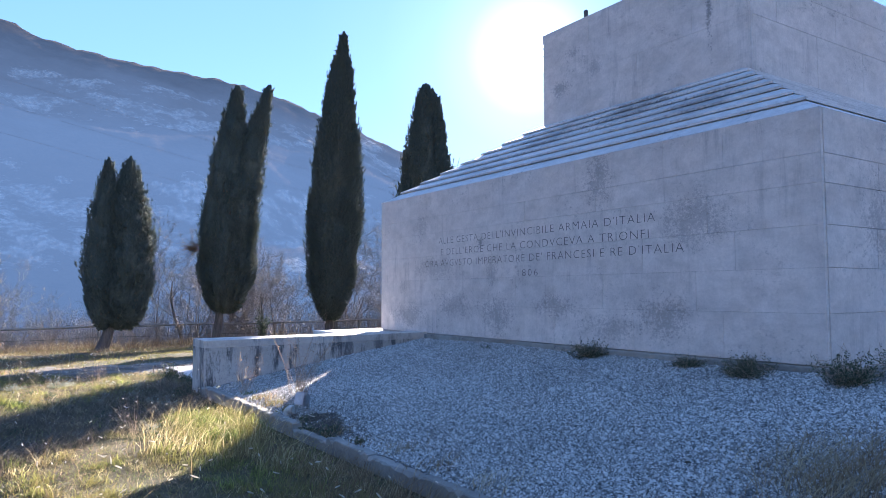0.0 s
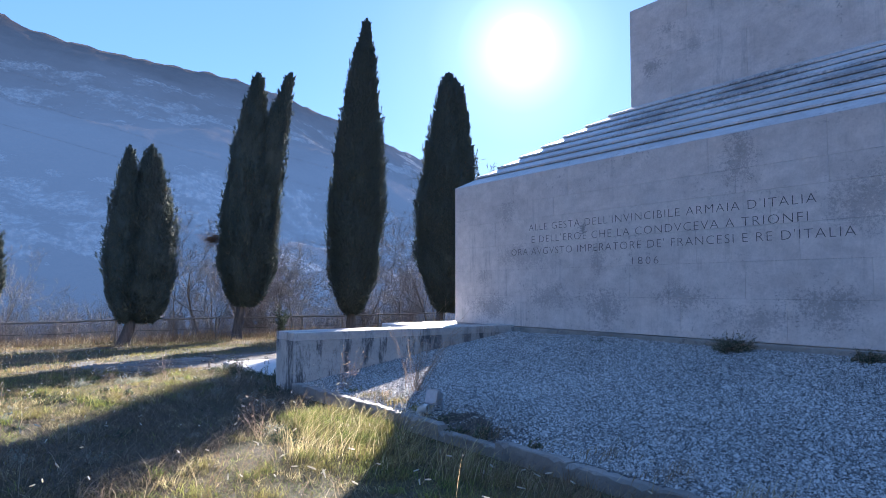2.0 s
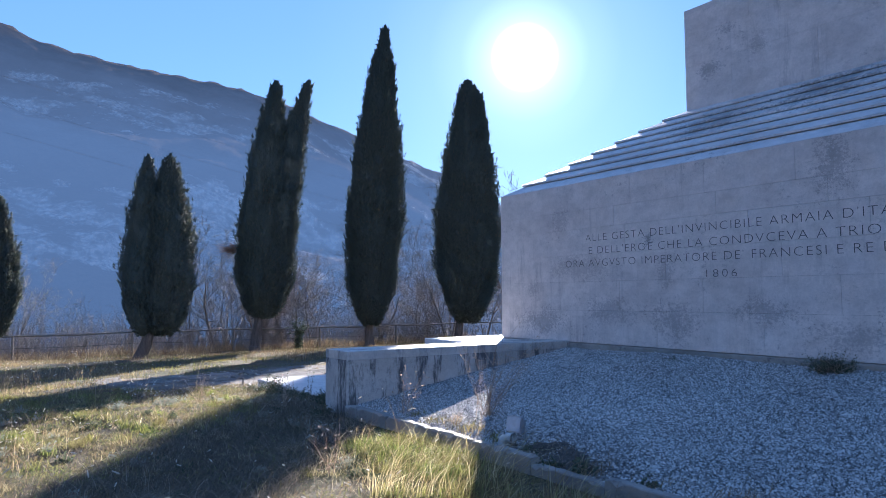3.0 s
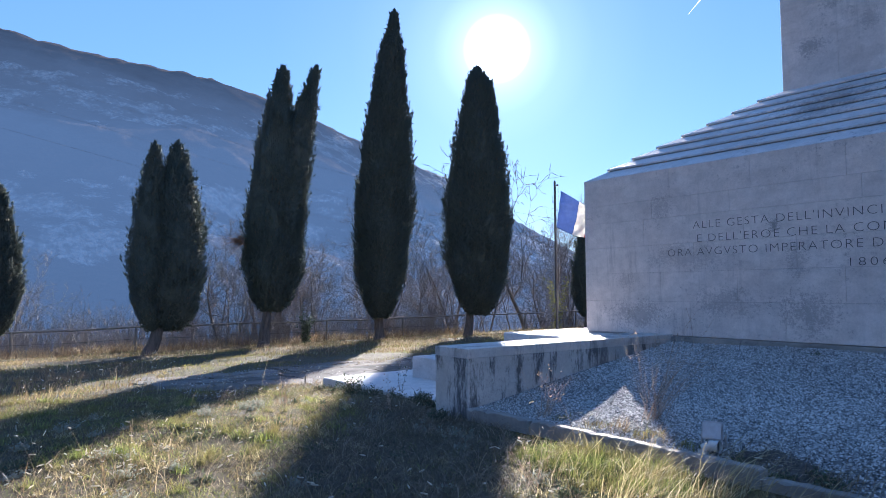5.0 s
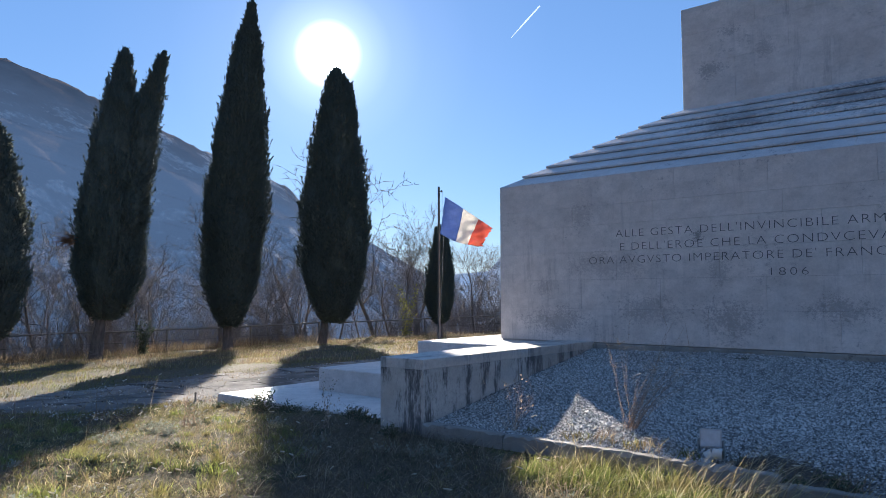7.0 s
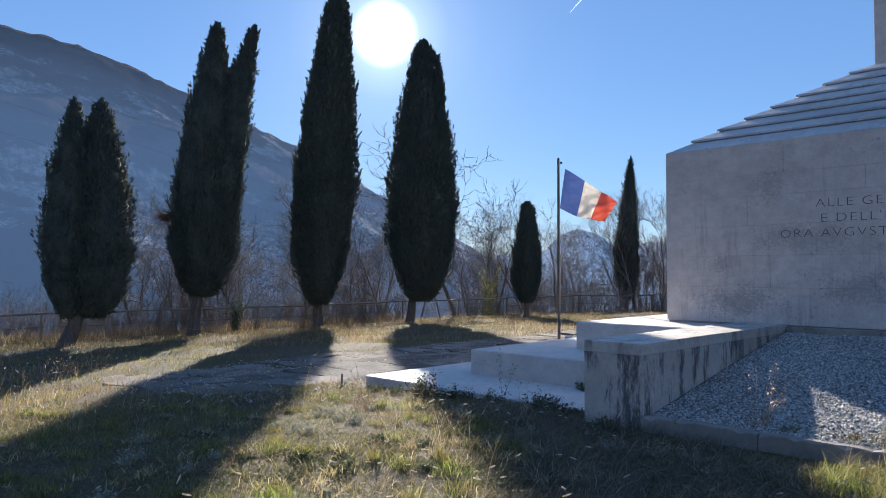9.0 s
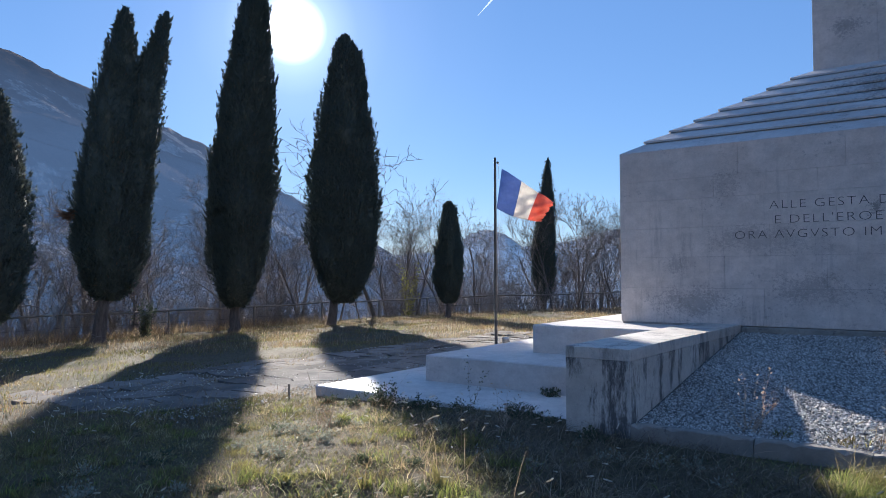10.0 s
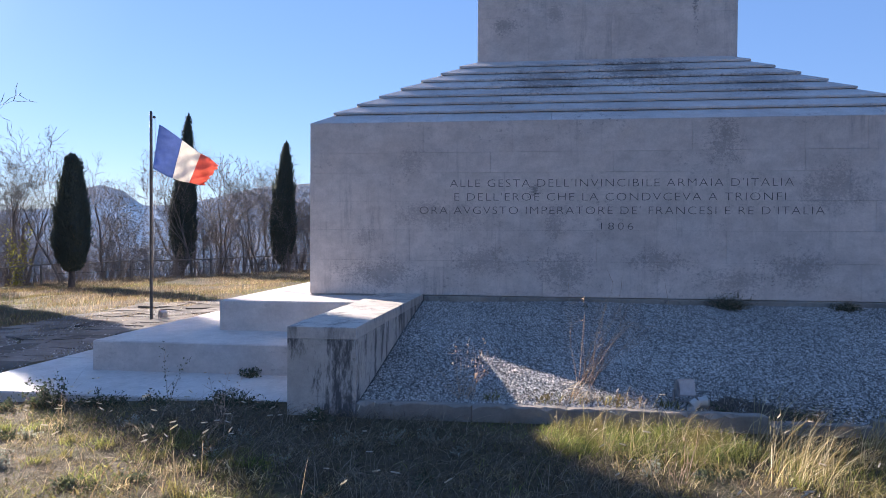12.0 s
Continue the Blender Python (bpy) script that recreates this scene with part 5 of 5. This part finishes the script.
def cloth(name, u0, u1, col, label):
    m = bpy.data.materials.new(name)
    m.use_nodes = True
    nt = m.node_tree
    nt.nodes.remove(nt.nodes["Principled BSDF"])
    c = mix(nt, 1.0, col, ramp(nt, noise_tex(nt, 9, 5, 0.6), [(0.3, grey(0.85)), (0.7, grey(1))]), "MULTIPLY")
    d, t, s = nt.nodes.new("ShaderNodeBsdfDiffuse"), nt.nodes.new("ShaderNodeBsdfTranslucent"), nt.nodes.new("ShaderNodeMixShader")
    nt.links.new(c, d.inputs[0]), nt.links.new(c, t.inputs[0])
    s.inputs[0].default_value = 0.5
    nt.links.new(d.outputs[0], s.inputs[1]), nt.links.new(t.outputs[0], s.inputs[2])
    nt.links.new(s.outputs[0], nt.nodes["Material Output"].inputs[0])
    verts, faces, nu, nv_ = [], [], 16, 22
    fly = Vector((0.50, -0.866, 0))
    across = Vector((0.866, 0.50, 0))
    for i in range(nu + 1):
        u = u0 + (u1 - u0) * i / nu
        for j in range(nv_ + 1):
            v = j / nv_
            ripple = 0.17 * math.sin(u * 7.5 - v * 2.4) * u ** 0.6 + 0.08 * math.sin(u * 15 + v * 5.0) * u + 0.05 * math.sin(u * 24 - v * 15) * u + 0.022 * math.sin(u * 11 - v * 21)
            fray = 0.025 * math.sin(v * 40) + 0.02 * math.sin(v * 23 + 1) if u > 0.99 else 0
            top = Vector((0.20 + 1.50 * u, 5.08 - 1.02 * u ** 1.05))
            low = Vector((0.04 + 1.28 * u, 3.92 - 0.40 * u - 0.10 * math.sin(math.pi * u)))
            q = low.lerp(top, v)
            p = fly * (q.x + fray) + across * ripple + Vector((0, 0, q.y - 4.3))
            verts.append(tuple(p))
    for i in range(nu):
        for j in range(nv_):
            a = i * (nv_ + 1) + j
            faces.append((a, a + nv_ + 1, a + nv_ + 2, a + 1))
    ob = part(name, mesh_from(name, verts, faces, m, True), flag, label)
    thick = ob.modifiers.new("thickness", "SOLIDIFY")
    thick.thickness = 0.003


cloth("blue_stripe", 0.0, 0.38, (0.19, 0.27, 0.52), "faded blue cloth stripe")
cloth("white_stripe", 0.38, 0.70, (0.80, 0.78, 0.74), "off-white cloth stripe")
cloth("red_stripe", 0.70, 1.0, (0.70, 0.25, 0.19), "red cloth stripe with frayed edge")


# ---- lamps ----
def floodlight(at, turn, size, label):
    """A tapered floodlight head on a bracket."""
    lamp = empty("floodlight", at, label, "floodlight", "ground floodlights")
    lamp.rotation_euler = (0, 0, radians(turn))
    s = size
    verts = [(-0.5 * s, -0.30 * s, 0.10 * s), (0.5 * s, -0.30 * s, 0.10 * s), (0.40 * s, 0.20 * s, -0.02 * s), (-0.40 * s, 0.20 * s, -0.02 * s),
             (-0.5 * s, -0.10 * s, 0.95 * s), (0.5 * s, -0.10 * s, 0.95 * s), (0.36 * s, 0.40 * s, 0.62 * s), (-0.36 * s, 0.40 * s, 0.62 * s)]
    bm = bmesh.new()
    vs = [bm.verts.new(v) for v in verts]
    for f in ((3, 2, 1, 0), (4, 5, 6, 7), (0, 1, 5, 4), (1, 2, 6, 5), (2, 3, 7, 6), (3, 0, 4, 7)):
        bm.faces.new([vs[i] for i in f])
    bmesh.ops.bevel(bm, geom=bm.edges[:], offset=0.05 * s, segments=2, affect="EDGES")
    for v in bm.verts:
        v.co.z += 0.32 * s
    me = bpy.data.meshes.new("housing")
    bm.to_mesh(me)
    bm.free()
    me.materials.append(M_METAL)
    part("housing", me, lamp, "grey metal housing")
    glass = part("glass", mesh_from("glass", [(-0.42 * s, -0.315 * s, 0.5 * s), (0.42 * s, -0.315 * s, 0.5 * s), (0.42 * s, -0.155 * s, 1.19 * s), (-0.42 * s, -0.155 * s, 1.19 * s)], [(0, 1, 2, 3)], M_GLASS), lamp, "pale glass front")
    glass.location = (0, -0.012, 0)
    bv_, bt_ = tubes([((-0.55 * s, 0.05 * s, 0.7 * s), (-0.55 * s, 0.05 * s, 0.02), 0.014, 0.014), ((0.55 * s, 0.05 * s, 0.7 * s), (0.55 * s, 0.05 * s, 0.02), 0.014, 0.014), ((-0.55 * s, 0.05 * s, 0.02), (0.55 * s, 0.05 * s, 0.02), 0.014, 0.014)], 6)
    part("bracket", tri_mesh("bracket", bv_, bt_, M_METAL), lamp)
    return lamp


floodlight(on_bed(5.37, 8.83), -72, 0.215, "grey metal floodlight standing in the gravel")
floodlight((15.15, 20.25, FZ), 150, 0.22, "small floodlight at the foot of the flagpole")
pipe = empty("pipe_elbow", on_bed(5.14, 8.80), "pale plastic pipe elbow in the gravel", "pipe")
ev, et = tubes([((0, 0, -0.05), (0, 0, 0.07), 0.05, 0.05), ((0, 0, 0.07), (0.02, -0.06, 0.11), 0.05, 0.05), ((0.02, -0.06, 0.11), (0.03, -0.15, 0.11), 0.05, 0.05), ((0.03, -0.15, 0.11), (0.031, -0.151, 0.11), 0.05, 0.0)], 10)
part("bend", tri_mesh("bend", ev, et, M_PLASTIC, True), pipe)
ev, et = tubes([((0.03, -0.12, 0.11), (0.032, -0.16, 0.11), 0.058, 0.058)], 10)
part("collar", tri_mesh("collar", ev, et, M_PLASTIC, True), pipe)
stake = empty("stake", (5.35, 18.35, gz1(5.35, 18.35)), "short dark weathered stake by the step", "stake")
part("peg", box_mesh("peg", -0.016, 0.016, -0.016, 0.016, -0.1, 0.2, M_FENCE, 0.008), stake)

# ---- far things: cables, vapour trail, wind turbine ----
for k, dz in enumerate((0.0, -3.9, -8.2)):
    pts = [np.array([-95.0, 146, 62 + dz]), np.array([-40.0, 133, 45.5 + dz]), np.array([11.1, 120.4, 32.5 + dz]), np.array([43.3, 114.1, 24.6 + dz]), np.array([65.8, 103.2, 18.2 + dz]), np.array([100.0, 88, 12.0 + dz]), np.array([150.0, 66, 8.0 + dz])]
    cv_, ct_ = tubes([(a, b, 0.012, 0.012) for a, b in zip(pts, pts[1:])], 4)
    tagged(new("power_cable", tri_mesh("power_cable", cv_, ct_, M_WIRE)), "thin black power cable crossing the valley", "cable", "power cables")


def sky_point(az, el, r):
    return np.array([math.sin(radians(az)) * math.cos(radians(el)), math.cos(radians(az)) * math.cos(radians(el)), math.sin(radians(el))]) * r


trail = [(sky_point(55.9, 20.35, 3600), sky_point(57.1, 21.5, 3600), 1.0, 4.0), (sky_point(57.1, 21.5, 3600), sky_point(58.3, 22.6, 3600), 4.0, 3.0)]
M_TRAIL = plain("glowing_white_vapour", (0.9, 0.9, 0.9), 1.0, 0, 0.2, 0.02)
# Emission brightens the backlit trail, which sunlight alone leaves dark
M_TRAIL.node_tree.nodes["Principled BSDF"].inputs["Emission Color"].default_value = (0.85, 0.92, 1.0, 1)
M_TRAIL.node_tree.nodes["Principled BSDF"].inputs["Emission Strength"].default_value = 0.3
tagged(new("vapour_trail", tri_mesh("vapour_trail", *tubes(trail, 6), M_TRAIL)), "short white vapour trail in the sky", "cloud", kind="structure")
tb = sky_point(64.8, 2.7, 2500)
turbine = empty("wind_turbine", tb, "small white wind turbine on the far hill", "wind turbine")
hub = np.array([0, 0, 62.0])
tv, tt_ = tubes([((0, 0, -20), hub, 2.2, 1.3)], 8)
part("mast", tri_mesh("mast", tv, tt_, M_METAL), turbine)
sidev = np.array([math.cos(radians(64.8)), -math.sin(radians(64.8)), 0])
for a in (75, 195, 315):
    dd = sidev * math.cos(radians(a)) + np.array([0, 0, 1.0]) * math.sin(radians(a))
    tv, tt_ = tubes([(hub, hub + dd * 16, 1.0, 1.4), (hub + dd * 16, hub + dd * 50, 1.4, 0.3)], 5)
    part("blade", tri_mesh("blade", tv, tt_, M_METAL), turbine)

# ---- cracked paving of the forecourt ----
pavement = empty("pavement", (12, 21, gz1(12, 21)), "cracked pale flagstones with soil and weeds between", "paving", kind="structure")
pave_inv = Matrix.Translation((-12, -21, -gz1(12, 21)))
vrng = np.random.default_rng(17)
cols, rows_ = 24, 7
gx_, gy_ = np.linspace(3.1, 20.8, cols + 1), np.linspace(18.9, 23.6, rows_ + 1)
jit = vrng.normal(0, 0.16, (cols + 1, rows_ + 1, 2))
for i in range(cols):
    for j in range(rows_):
        if vrng.random() < 0.06:
            continue
        quad = [np.array([gx_[a], gy_[b]]) + jit[a, b] for a, b in ((i, j), (i + 1, j), (i + 1, j + 1), (i, j + 1))]
        c = sum(quad) / 4
        shrink = vrng.uniform(0.945, 0.985)
        outline = []
        for a, b in zip(quad, quad[1:] + quad[:1]):
            a2, b2 = c + (a - c) * shrink, c + (b - c) * shrink
            outline += [a2 + (b2 - a2) * q + vrng.normal(0, 0.022, 2) for q in (0.05, 0.22, 0.42, 0.6, 0.8, 0.95)]
        n = len(outline)
        tilt = vrng.normal(0, 0.012, 2)
        top = [(p[0], p[1], gz1(c[0], c[1]) + 0.02 + float(np.dot(tilt, p - c)) + vrng.uniform(0, 0.004)) for p in outline]
        low = [(p[0] * 1.0, p[1] * 1.0, gz1(c[0], c[1]) - 0.10) for p in outline]
        faces = [tuple(range(n))] + [(k, n + k, n + (k + 1) % n, (k + 1) % n) for k in range(n)]
        ob = part("flagstone", mesh_from("flagstone", top + low, faces, M_PAVE), pavement)
        ob.matrix_parent_inverse = pave_inv
x, y = rng.uniform(3.0, 20.8, 22000), rng.uniform(18.1, 24.2, 22000)
k = (wob(x + 2, y, 0.8) + rng.normal(0, 0.3, len(x)) > 0.05)
gvx, gvy = rng.uniform(3.0, 20.8, 26000), rng.uniform(18.0, 24.0, 26000)
kk = (wob(gvx, gvy + 4, 0.5) + rng.normal(0, 0.35, len(gvx)) > 0.1) & ~((gvx > 5.5) & (gvy < 18.0))
gvx, gvy = gvx[kk], gvy[kk]
gs_ = rng.gamma(4, 0.0022, len(gvx)) + 0.005
tagged(new("loose_gravel", tri_mesh("loose_gravel", *pebbles(gvx, gvy, ground_z(gvx, gvy) + 0.012 + gs_ * 0.3, gs_), M_GRAVEL)), "loose grey gravel over the cracked paving", "gravel", kind="stuff")
field("paving_weeds", x[k], y[k], 0.03, 0.13, 0.010, M_STRAW, "thin dry grass between the flagstones", bend=(0.3, 1.2))
